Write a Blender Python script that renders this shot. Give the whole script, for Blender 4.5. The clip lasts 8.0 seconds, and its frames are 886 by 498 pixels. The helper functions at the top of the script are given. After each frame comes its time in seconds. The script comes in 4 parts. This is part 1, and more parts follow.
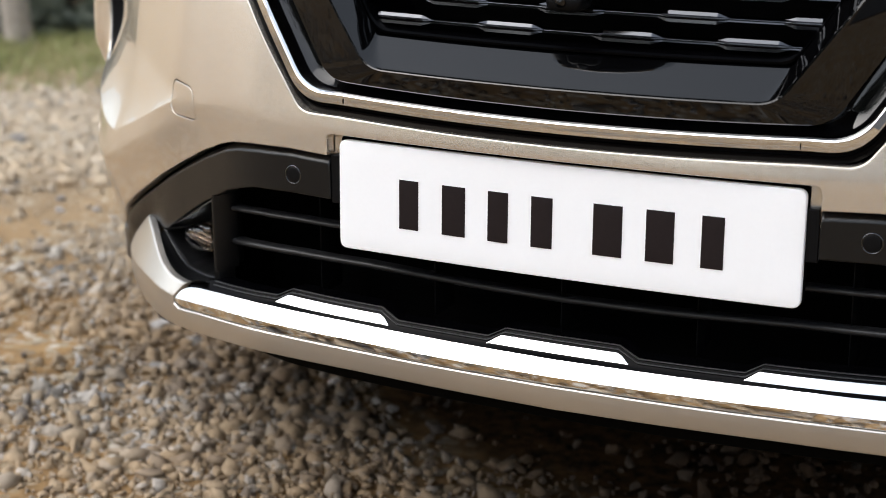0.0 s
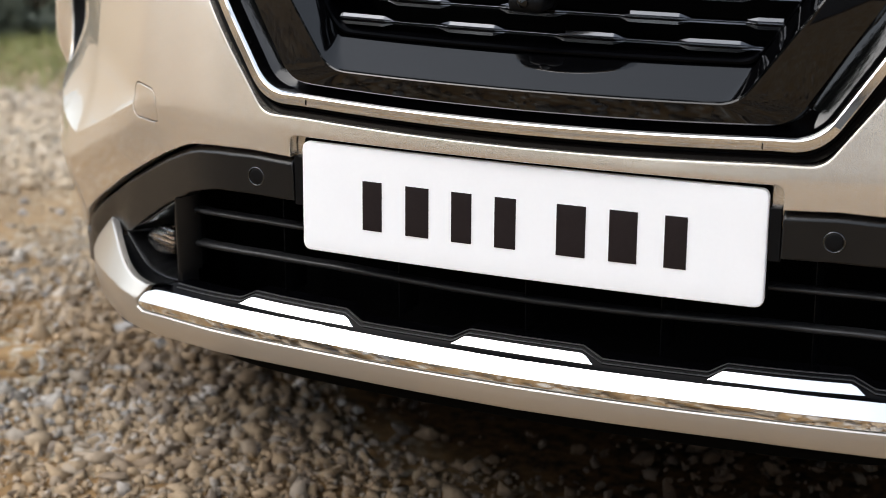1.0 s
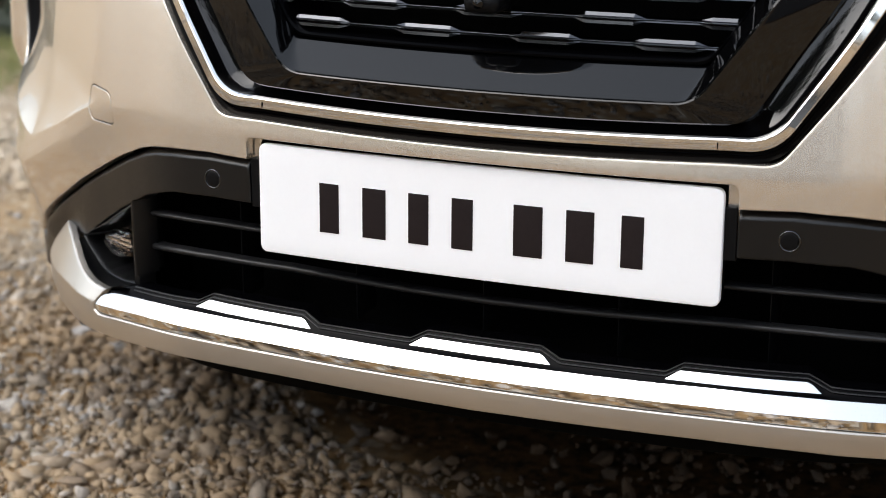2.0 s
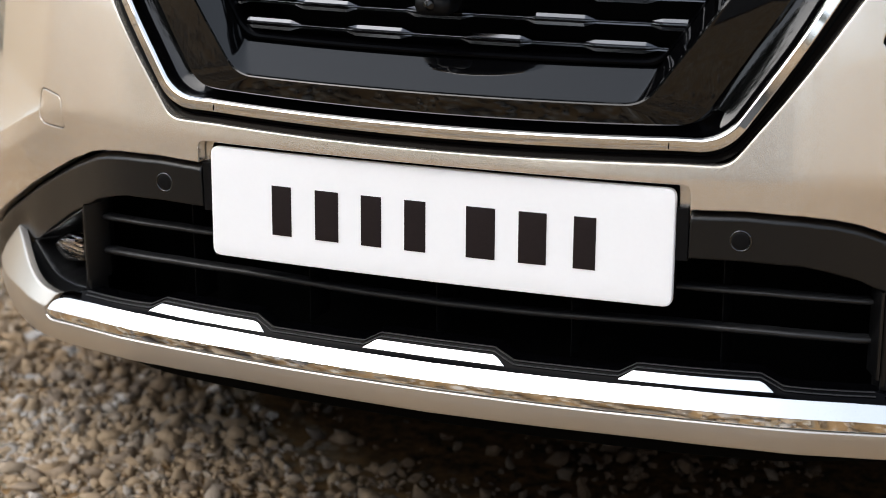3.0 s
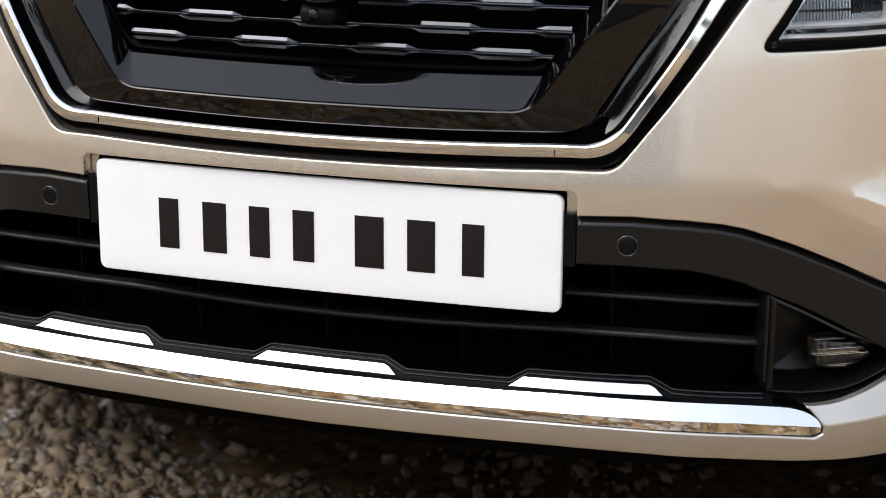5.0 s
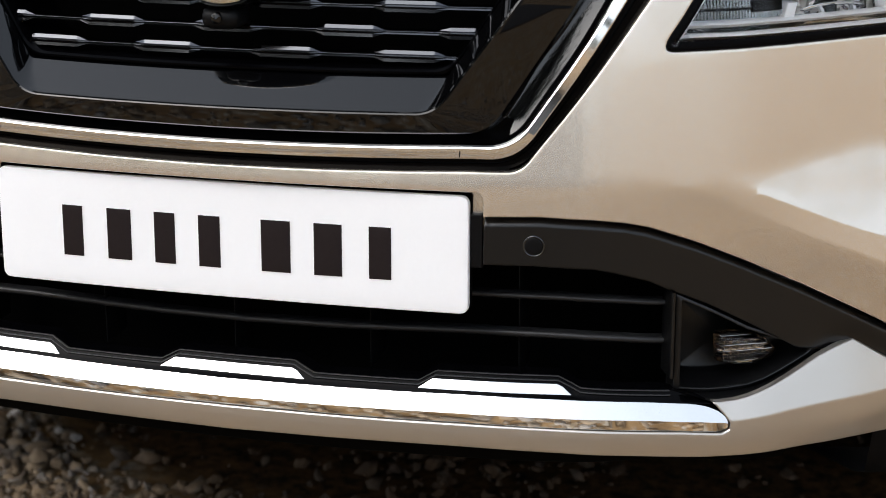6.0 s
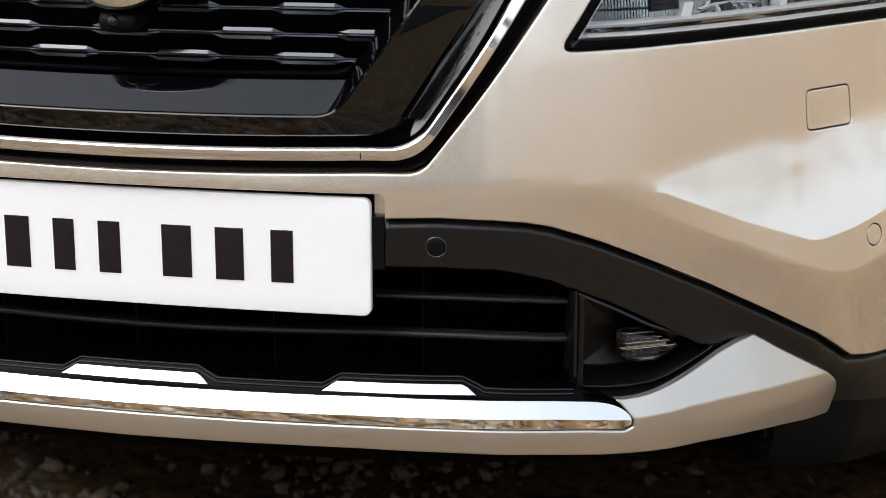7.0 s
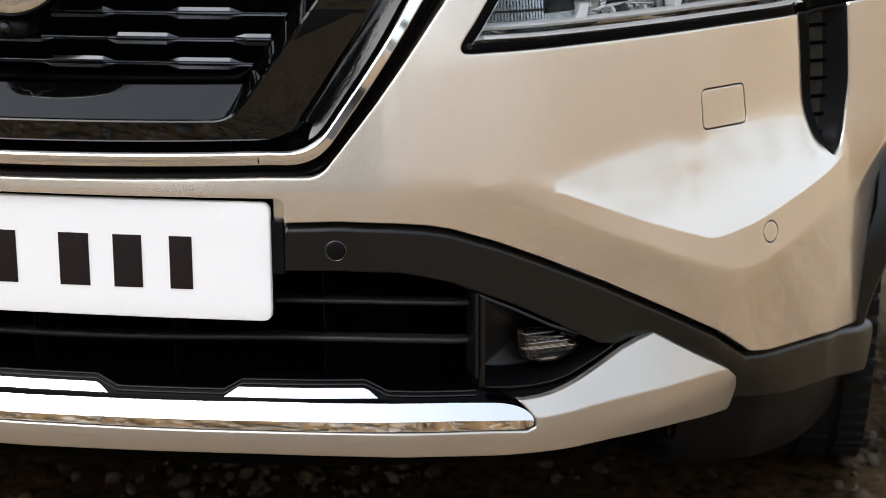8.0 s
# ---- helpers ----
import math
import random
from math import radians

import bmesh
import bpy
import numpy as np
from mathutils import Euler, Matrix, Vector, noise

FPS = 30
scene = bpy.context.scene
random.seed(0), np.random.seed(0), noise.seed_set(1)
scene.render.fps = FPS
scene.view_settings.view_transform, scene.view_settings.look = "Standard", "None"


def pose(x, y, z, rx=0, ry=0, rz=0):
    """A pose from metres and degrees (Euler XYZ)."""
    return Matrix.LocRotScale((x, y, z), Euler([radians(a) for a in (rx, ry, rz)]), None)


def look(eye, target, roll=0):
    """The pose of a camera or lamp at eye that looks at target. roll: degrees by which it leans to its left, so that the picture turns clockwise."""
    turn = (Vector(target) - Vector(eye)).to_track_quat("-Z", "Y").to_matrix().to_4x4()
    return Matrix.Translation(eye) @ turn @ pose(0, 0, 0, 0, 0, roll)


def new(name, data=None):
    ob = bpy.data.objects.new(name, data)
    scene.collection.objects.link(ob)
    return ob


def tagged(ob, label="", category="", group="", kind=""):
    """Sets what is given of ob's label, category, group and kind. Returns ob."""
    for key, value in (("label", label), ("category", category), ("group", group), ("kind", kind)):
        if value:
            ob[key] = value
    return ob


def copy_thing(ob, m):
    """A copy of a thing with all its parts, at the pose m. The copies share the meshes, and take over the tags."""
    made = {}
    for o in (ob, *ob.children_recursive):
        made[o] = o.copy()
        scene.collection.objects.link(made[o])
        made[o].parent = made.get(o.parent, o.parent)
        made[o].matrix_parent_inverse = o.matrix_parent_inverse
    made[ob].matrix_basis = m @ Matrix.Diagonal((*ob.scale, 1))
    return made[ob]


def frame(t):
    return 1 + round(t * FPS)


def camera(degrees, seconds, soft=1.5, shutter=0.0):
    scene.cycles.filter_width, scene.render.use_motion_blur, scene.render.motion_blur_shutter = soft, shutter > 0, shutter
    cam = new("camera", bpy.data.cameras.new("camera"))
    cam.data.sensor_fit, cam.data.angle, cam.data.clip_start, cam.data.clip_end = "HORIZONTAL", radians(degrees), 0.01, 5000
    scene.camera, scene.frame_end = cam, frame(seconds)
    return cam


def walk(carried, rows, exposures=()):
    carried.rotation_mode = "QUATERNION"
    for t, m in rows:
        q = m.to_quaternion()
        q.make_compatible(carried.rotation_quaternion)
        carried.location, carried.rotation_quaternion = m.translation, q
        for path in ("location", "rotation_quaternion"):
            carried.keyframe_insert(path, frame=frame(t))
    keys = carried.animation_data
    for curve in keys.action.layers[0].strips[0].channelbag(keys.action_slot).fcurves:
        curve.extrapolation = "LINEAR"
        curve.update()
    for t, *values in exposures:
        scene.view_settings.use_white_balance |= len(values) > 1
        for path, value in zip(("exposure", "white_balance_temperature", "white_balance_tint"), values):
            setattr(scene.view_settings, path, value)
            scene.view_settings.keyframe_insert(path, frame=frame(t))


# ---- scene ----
cam = camera(27.89, 8.0, soft=0.8)
cam.data.dof.use_dof, cam.data.dof.focus_distance, cam.data.dof.aperture_fstop = True, 1.90, 5.2
# seconds, x, y, z, yaw, pitch, roll: a slow pan from the car's right corner to its left
ROWS = [
    (0, 0.6610, -1.6799, 1.0549, 25.212, -17.175, 0.336),
    (0.5, 0.6622, -1.6786, 1.0548, 24.697, -17.163, 0.318),
    (1, 0.6637, -1.6775, 1.0549, 24.107, -17.159, 0.310),
    (1.5, 0.6656, -1.6764, 1.0551, 23.487, -17.147, 0.308),
    (3, 0.6714, -1.6738, 1.0549, 21.372, -17.078, 0.273),
    (3.5, 0.6736, -1.6727, 1.0549, 20.640, -17.021, 0.272),
    (4, 0.6765, -1.6715, 1.0550, 19.854, -16.944, 0.265),
    (5.5, 0.6866, -1.6672, 1.0561, 16.800, -16.822, 0.218),
    (6, 0.6907, -1.6653, 1.0564, 15.210, -16.813, 0.267),
    (6.5, 0.6952, -1.6633, 1.0564, 13.728, -16.801, 0.271),
    (7, 0.7001, -1.6615, 1.0562, 12.277, -16.786, 0.230),
    (7.5, 0.7054, -1.6602, 1.0564, 10.798, -16.767, 0.239),
    (8, 0.7110, -1.6592, 1.0570, 9.291, -16.734, 0.243),
]
walk(cam, [(t, pose(x, y, z, 90 + pitch, roll, yaw)) for t, x, y, z, yaw, pitch, roll in ROWS])
from mathutils.geometry import delaunay_2d_cdt

# ---------------------------------------------------------------- light
world = bpy.data.worlds.new("world")
scene.world = world
world.use_nodes = True
wn, wl = world.node_tree.nodes, world.node_tree.links
sky = wn.new("ShaderNodeTexSky")
sky.sky_type, sky.sun_disc = "NISHITA", False
sky.sun_elevation, sky.sun_rotation = radians(43), radians(223)
sky.air_density, sky.dust_density, sky.ozone_density = 1.0, 2.5, 2.0
veil = wn.new("ShaderNodeHueSaturation")
veil.inputs["Saturation"].default_value = 0.48
wl.new(sky.outputs["Color"], veil.inputs["Color"])
cloud = wn.new("ShaderNodeMix")
cloud.data_type = "RGBA"
cloud.inputs["Factor"].default_value, cloud.inputs["B"].default_value = 0.45, (3.7, 4.15, 4.75, 1)
wl.new(veil.outputs["Color"], cloud.inputs["A"])
wl.new(cloud.outputs["Result"], wn["Background"].inputs["Color"])
wn["Background"].inputs["Strength"].default_value = 0.15
sun_data = bpy.data.lights.new("sun", "SUN")
sun_data.energy, sun_data.angle, sun_data.color = 0.70, radians(54), (1.0, 0.97, 0.93)
sun = new("sun", sun_data)
sun.matrix_world = look((-5.00, -5.36, 6.80), (0, 0, 0))
scene.view_settings.exposure = 1.13


# ---------------------------------------------------------------- materials
def material(name, colour, rough=0.5, metal=0.0, coat=0.0, grain=0.0, scale=60.0, bump=0.0, bump_scale=300.0, second=None, spec=0.5):
    """A principled material whose colour wanders between two tones and whose surface has a fine relief."""
    m = bpy.data.materials.new(name)
    m.use_nodes = True
    n, l = m.node_tree.nodes, m.node_tree.links
    b = n["Principled BSDF"]
    b.inputs["Roughness"].default_value, b.inputs["Metallic"].default_value = rough, metal
    b.inputs["Coat Weight"].default_value, b.inputs["Coat Roughness"].default_value = coat, 0.03
    b.inputs["Specular IOR Level"].default_value = spec
    co = n.new("ShaderNodeTexCoord")
    dark = second or [c * (1 - grain) for c in colour]
    if grain or second:
        a, c = n.new("ShaderNodeTexNoise"), n.new("ShaderNodeTexNoise")
        for x, s in ((a, scale), (c, scale * 7.3)):
            x.inputs["Scale"].default_value, x.inputs["Detail"].default_value = s, 5.0
            l.new(co.outputs["Object"], x.inputs["Vector"])
        add = n.new("ShaderNodeMath")
        add.operation = "ADD"
        l.new(a.outputs["Fac"], add.inputs[0]), l.new(c.outputs["Fac"], add.inputs[1])
        ramp = n.new("ShaderNodeMapRange")
        ramp.inputs["From Min"].default_value, ramp.inputs["From Max"].default_value = 0.7, 1.3
        l.new(add.outputs[0], ramp.inputs["Value"])
        mix = n.new("ShaderNodeMix")
        mix.data_type = "RGBA"
        mix.inputs["A"].default_value, mix.inputs["B"].default_value = (*dark, 1), (*colour, 1)
        l.new(ramp.outputs["Result"], mix.inputs["Factor"])
        l.new(mix.outputs["Result"], b.inputs["Base Color"])
    else:
        b.inputs["Base Color"].default_value = (*colour, 1)
    if bump:
        t, bu = n.new("ShaderNodeTexNoise"), n.new("ShaderNodeBump")
        t.inputs["Scale"].default_value, t.inputs["Detail"].default_value = bump_scale, 3.0
        bu.inputs["Strength"].default_value, bu.inputs["Distance"].default_value = bump, 0.001
        l.new(co.outputs["Object"], t.inputs["Vector"])
        l.new(t.outputs["Fac"], bu.inputs["Height"])
        l.new(bu.outputs["Normal"], b.inputs["Normal"])
    return m


PAINT = material("champagne_paint", (0.80, 0.722, 0.62), 0.27, 0.8, 1.0, grain=0.05, scale=900)
PAINT.node_tree.nodes["Principled BSDF"].inputs["Coat IOR"].default_value = 1.65
SILVER = material("satin_silver_paint", (0.60, 0.56, 0.505), 0.31, 0.88, 0.3, grain=0.05, scale=900)
GLOSS = material("piano_black", (0.0015, 0.0015, 0.0018), 0.025, grain=0.3, scale=40, spec=0.5)
CHROME = material("chrome", (0.86, 0.86, 0.86), 0.05, 1.0, grain=0.03, scale=50)
SMOKED = material("smoked_chrome", (0.080, 0.084, 0.092), 0.10, 1.0, grain=0.06, scale=50)
PLASTIC = material("dark_grey_plastic", (0.0034, 0.0034, 0.0037), 0.29, 0.0, grain=0.22, scale=120, bump=0.18, bump_scale=1900, spec=0.43)
BLACK = material("black_plastic", (0.0040, 0.0040, 0.0045), 0.42, 0.0, grain=0.3, scale=90, bump=0.2, bump_scale=900, spec=0.12)
BAR = material("grille_bar_plastic", (0.018, 0.018, 0.019), 0.34, 0.0, grain=0.2, scale=90, bump=0.2, bump_scale=900, spec=0.36)
TRIM = material("black_trim", (0.0012, 0.0012, 0.0016), 0.25, grain=0.3, scale=60, spec=0.05)
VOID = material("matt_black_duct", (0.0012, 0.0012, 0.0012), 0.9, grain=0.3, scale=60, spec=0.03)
RUBBER = material("tyre_rubber", (0.010, 0.010, 0.0095), 0.75, grain=0.4, scale=90, bump=0.4, bump_scale=500, spec=0.2)
FOG = material("fog_reflector", (0.62, 0.50, 0.39), 0.16, 1.0, grain=0.5, scale=160, bump=0.8, bump_scale=300)
SMOKED_PANEL = material("smoked_panel", (0.042, 0.037, 0.026), 0.5, 0.0, grain=0.6, scale=60, spec=0.15)
PLATE = material("plate_white", (0.89, 0.89, 0.90), 0.32, 0.0, 0.2, grain=0.015, scale=30)
INK = material("plate_ink", (0.016, 0.011, 0.011), 0.5, grain=0.2, scale=200, spec=0.15)


def clear(name, tint, gloss=1.45):
    """Thin clear plastic: it lets light straight through and mirrors a little."""
    m = bpy.data.materials.new(name)
    m.use_nodes = True
    n, l = m.node_tree.nodes, m.node_tree.links
    n.remove(n["Principled BSDF"])
    t, g, mix, fr = (n.new("ShaderNode" + k) for k in ("BsdfTransparent", "BsdfGlossy", "MixShader", "Fresnel"))
    t.inputs["Color"].default_value, g.inputs["Roughness"].default_value, fr.inputs["IOR"].default_value = (*tint, 1), 0.01, gloss
    l.new(fr.outputs["Fac"], mix.inputs["Fac"]), l.new(t.outputs[0], mix.inputs[1]), l.new(g.outputs[0], mix.inputs[2])
    l.new(mix.outputs[0], n["Material Output"].inputs["Surface"])
    return m


GUIDE = material("white_light_guide", (0.92, 0.92, 0.94), 0.25, 0.0, grain=0.02, scale=30)
GLASS = clear("clear_lens", (0.95, 0.96, 0.96))


# ---------------------------------------------------------------- the car's front surface
def ease(a, b, v):
    t = np.clip((v - a) / (b - a), 0, 1)
    return t * t * (3 - 2 * t)


PLAN = [(0, -.012), (.13, -.009), (.26, 0), (.34, .011), (.40, .025), (.47, .056), (.55, .096), (.625, .141), (.70, .192),
        (.765, .258), (.827, .353), (.878, .473), (.908, .60), (.92, .75), (.925, 1.0), (.928, 1.3)]


def spline(pts, n=16):
    """A smooth curve through the points, ends mirrored."""
    p = np.array(pts, float)
    p = np.vstack([2 * p[0] - p[1], p, 2 * p[-1] - p[-2]])
    out = []
    for i in range(1, len(p) - 2):
        a, b, c, d = p[i - 1:i + 3]
        for t in np.arange(n) / n:
            out.append(.5 * (2 * b + (c - a) * t + (2 * a - 5 * b + 4 * c - d) * t * t + (3 * b - a - 3 * c + d) * t ** 3))
    return np.array(out + [p[-2]])


PC = spline(PLAN, 40)
PU = np.r_[0, np.cumsum(np.hypot(*np.diff(PC, axis=0).T))]
TAN = np.gradient(PC, axis=0)
TAN /= np.linalg.norm(TAN, axis=1)[:, None]
CREASE_U = [0, .50, .56, .66, .732, .740, .748, .758, .770, .80, .875, .955, 1.02, 1.3]
CREASE_Z = [.625, .614, .589, .548, .5222, .5198, .5186, .5192, .5205, .5255, .5425, .559, .578, .60]
FOLD_U = [0, .40, .4466, .5056, .562, .600, .6352, .6640, .7000, .7380, .7636, .7750, .7869, .8000, .8122, .859, .9112, .9753, 1.3]
FOLD_Z = [.625, .618, .611, .593, .5668, .5488, .5332, .5220, .5058, .4912, .4826, .4802, .4795, .4802, .4820, .4930, .5060, .5150, .52]
# how high the scoop reaches over the crease, along the way round the nose
SCOOP = spline([(.44, 0), (.51, 0), (.545, .008), (.580, .030), (.63, .063), (.70, .100), (.78, .112), (.87, .104), (.97, .085), (1.05, .06)], 20)
# the inner edge of the tall air slot: height, way round the nose
LIP_Z, LIP_U = [.5735, .592, .62, .65, .69, .7352, .90], [.967, .958, .953, .952, .949, .944, .926]


def plan(u, z, off):
    """The point at the way u round the nose and the height z, off metres behind the plan's line."""
    u, z, off = np.broadcast_arrays(np.asarray(u, float), np.asarray(z, float), np.asarray(off, float))
    a = np.abs(u)
    x, y, tx, ty = (np.interp(a, PU, c) for c in (PC[:, 0], PC[:, 1], TAN[:, 0], TAN[:, 1]))
    return np.stack([np.where(u < 0, -1, 1) * (x - ty * off), y + tx * off, z], -1)


BEVEL = .16
LOW_U = [0.36, 0.445, 0.5, 0.554, 0.631, 0.706, 0.8, 0.872, 1.0]
LOW_K = [0, .06, .13, .22, .30, .30, .30, .17, .05]


def skin(u, z, off=0.0):
    """The painted skin: it leans back above, has a scoop over a folded crease, and tucks in below it."""
    a = np.abs(u)
    zc = np.interp(a, CREASE_U, CREASE_Z)
    lean = (.13 * np.maximum(0, z - .60) + .5 * np.maximum(0, z - .72) ** 2) * (1 - .7 * ease(.75, 1.0, a))
    zf = np.interp(a, FOLD_U, FOLD_Z)
    d = np.maximum(0, zf - z)
    low = np.interp(a, LOW_U, LOW_K) * d * d / (d + .010)
    bevel = BEVEL * ease(.50, .68, a) * (1 - ease(.80, .98, a)) * np.clip(zc - z, 0, np.maximum(.001, zc - zf))
    high = np.maximum(0, np.interp(a, SCOOP[:, 0], SCOOP[:, 1]))
    t = np.clip((z - zc) / (high + 1e-5), 0, 1)
    scoop = (.22 + .12 * ease(.60, .86, a)) * high * (1 - (1 - t) ** 1.7) * (1 - ease(.955, 1.02, a))
    near = np.clip(1 - (np.interp(z, LIP_Z, LIP_U) + .004 - a) / .026, 0, 1.2)
    lip = .015 * near * near * ease(.565, .60, z) * (a < np.interp(z, LIP_Z, LIP_U) + .003)
    flare = .029 * ease(.997, 1.045, a) * ease(.50, .60, z)
    return plan(u, z, lean + low + scoop + lip - bevel - flare + off)


SKID_LINE = spline([(0, -.008), (.25, -.005), (.40, -.011), (.48, -.021), (.55, -.027), (.60, -.022), (.667, -.010), (.74, .012), (.83, .034), (.90, .045)], 12)


SKID_FOLD_U = [0, .45, .50, .527, .56, .594, .63, .668, .71, .76, .806, .84]
SKID_FOLD_Z = [.40, .385, .362, .3553, .3577, .3604, .3614, .3603, .3577, .3543, .3485, .343]


def lower(u, z, off=0.0):
    """The skid's own surface, below: proud of the plan, with an upper facet that falls back."""
    a = np.abs(u)
    base = np.interp(a, SKID_LINE[:, 0], SKID_LINE[:, 1])
    fold = np.interp(a, SKID_FOLD_U, SKID_FOLD_Z)
    return plan(u, z, base + .46 * np.maximum(0, z - fold) + (.30 + .10 * ease(.55, .68, a) * (1 - ease(.70, .79, a))) * np.maximum(0, .335 - z) + off)


# ---------------------------------------------------------------- mesh helpers
def part(name, bm, mat, parent, label="", smooth=True):
    """Links a bmesh, or (points, faces), as one mesh object under a thing or a part."""
    me = bpy.data.meshes.new(name)
    if isinstance(bm, tuple):
        me.from_pydata([tuple(map(float, v)) for v in bm[0]], [], [tuple(map(int, f)) for f in bm[1]])
        me.update()
    else:
        bm.to_mesh(me)
        bm.free()
    me.materials.append(mat)
    if smooth:
        me.shade_smooth()
    ob = new(name, me)
    ob.parent = parent
    if label:
        ob["label"] = label
    return ob


def both(made, mirror_name=None):
    """The mirror image of a part on the car's other side, with its own mesh."""
    def flip(o, parent):
        me = o.data.copy()
        me.transform(Matrix.Diagonal((-1, 1, 1, 1)))
        me.flip_normals()
        c = new(o.name.split(".")[0], me)
        c.parent = parent
        if "label" in o:
            c["label"] = o["label"]
        c.visible_shadow = o.visible_shadow
        for k in o.children:
            flip(k, c)
        return c
    return flip(made, made.parent)


def path(pts, close=True, step=0.004):
    """A dense line through corner points (u, z) or (u, z, radius): corners with a radius are rounded."""
    n = len(pts)
    out = []
    for i, p in enumerate(pts):
        r = p[2] if len(p) > 2 else 0
        q = np.array(p[:2], float)
        if r and (close or 0 < i < n - 1):
            a, b = np.array(pts[i - 1][:2], float) - q, np.array(pts[(i + 1) % n][:2], float) - q
            la, lb = np.linalg.norm(a), np.linalg.norm(b)
            a, b = a / la, b / lb
            half = math.acos(max(-1, min(1, a @ b))) / 2
            d = min(r / max(math.tan(half), .05), la * .48, lb * .48)
            s, e = q + a * d, q + b * d
            for t in np.linspace(0, 1, 9):
                out.append((1 - t) ** 2 * s + 2 * t * (1 - t) * q + t * t * e)
        else:
            out.append(q)
    if close:
        out.append(out[0])
    res = []
    for a, b in zip(out[:-1], out[1:]):
        k = max(1, int(np.linalg.norm(b - a) / step))
        res += [a + (b - a) * t / k for t in range(k)]
    if not close:
        res.append(out[-1])
    return np.array(res)


def mirrored(half):
    """A closed loop from its right half, which starts and ends on the middle line."""
    return list(half) + [(-p[0], *p[1:]) for p in reversed(half) if abs(p[0]) > 1e-6]


def inside(poly, pts):
    x, y = pts[:, 0], pts[:, 1]
    hit = np.zeros(len(pts), bool)
    a, b = poly, np.roll(poly, -1, 0)
    for (x1, y1), (x2, y2) in zip(a, b):
        if y1 != y2:
            hit ^= ((y1 > y) != (y2 > y)) & (x < (x2 - x1) * (y - y1) / (y2 - y1) + x1)
    return hit


def shrink(loop, d):
    """The loop moved to its own inside by d."""
    area = np.sum(loop[:, 0] * np.roll(loop[:, 1], -1) - np.roll(loop[:, 0], -1) * loop[:, 1])
    t = np.roll(loop, -1, 0) - np.roll(loop, 1, 0)
    t /= np.linalg.norm(t, axis=1)[:, None] + 1e-12
    nrm = np.stack([-t[:, 1], t[:, 0]], 1) * (1 if area > 0 else -1)
    return loop + nrm * d


def sheet(name, loop, mat, parent, surf, holes=(), step=0.012, edge=0.003, depth=0.014, label="", off=0.0, rims=None, folds=()):
    """A panel on a curved surface: outline and holes in (u, z), rounded rims, and returns that give it thickness."""
    loops = [loop] + list(holes)
    rims = rims or [edge] * len(loops)
    inner = [shrink(loops[0], rims[0])] + [shrink(h, -e) for h, e in zip(loops[1:], rims[1:])]
    lo, hi = loop.min(0), loop.max(0)
    g = np.stack(np.meshgrid(np.arange(lo[0], hi[0], step), np.arange(lo[1], hi[1], step)), -1).reshape(-1, 2)
    g[:, 0] += (np.round((g[:, 1] - lo[1]) / step) % 2) * step / 2
    keep = inside(inner[0], g)
    for h in inner[1:]:
        keep &= ~inside(h, g)
    rim = np.vstack(inner)
    g = g[keep]
    far = np.ones(len(g), bool)
    for i in range(0, len(g), 500):
        dd = ((g[i:i + 500, None, :] - rim[None]) ** 2).sum(-1).min(1)
        far[i:i + 500] = dd > (step * .45) ** 2
    g = g[far]
    extra = [np.asarray(f) for f in folds]
    if step < .011:
        for w in (.0016, .0045):
            extra += [shrink(inner[0], w)] + [shrink(h, -w) for h in inner[1:]]
    for e in extra:
        ok = inside(inner[0], e)
        for h in inner[1:]:
            ok &= ~inside(h, e)
        e = e[ok]
        e = e[[((rim - p) ** 2).sum(1).min() > .0011 ** 2 for p in e]] if len(e) else e
        if len(e):
            near = np.concatenate([((g[i:i + 500, None, :] - e[None]) ** 2).sum(-1).min(1) for i in range(0, len(g), 500)]) if len(g) else np.zeros(0)
            g = np.vstack([g[near > .0012 ** 2], e])
    pts, edges, k = [], [], 0
    for c in inner:
        pts += list(c)
        edges += [(k + i, k + (i + 1) % len(c)) for i in range(len(c))]
        k += len(c)
    pts += list(g)
    v, _, faces, *_ = delaunay_2d_cdt([Vector(p) for p in pts], edges, [], 0, 1e-7)
    v = np.array([tuple(p) for p in v])
    tri = np.array([f for f in faces if len(f) == 3])
    mid = v[tri].mean(1)
    ok = inside(inner[0], mid)
    for h in inner[1:]:
        ok &= ~inside(h, mid)
    tri = tri[ok]
    cr = np.cross(v[tri[:, 1]] - v[tri[:, 0]], v[tri[:, 2]] - v[tri[:, 0]])
    tri[cr < 0] = tri[cr < 0][:, ::-1]
    P = [surf(v[:, 0], v[:, 1], off)]
    F = [tuple(t) for t in tri]
    count = len(v)
    for li, (c, full, edge) in enumerate(zip(inner, loops, rims)):
        rings = [surf(c[:, 0], c[:, 1], off)]
        for a in (22, 45, 68, 90):
            w = math.sin(radians(a))
            m = c + (full - c) * w
            rings.append(surf(m[:, 0], m[:, 1], off + edge * (1 - math.cos(radians(a)))))
        rings.append(surf(full[:, 0], full[:, 1], off + max(depth, edge + .004)))
        area = np.sum(c[:, 0] * np.roll(c[:, 1], -1) - np.roll(c[:, 0], -1) * c[:, 1])
        n = len(c)
        P += rings
        for r in range(len(rings) - 1):
            for i in range(n):
                j = (i + 1) % n
                q = (count + r * n + i, count + (r + 1) * n + i, count + (r + 1) * n + j, count + r * n + j)
                F.append(q if (area > 0) == (li == 0) else q[::-1])
        count += n * len(rings)
    ob = part(name, (np.vstack(P), F), mat, parent, label)
    bm = bmesh.new()
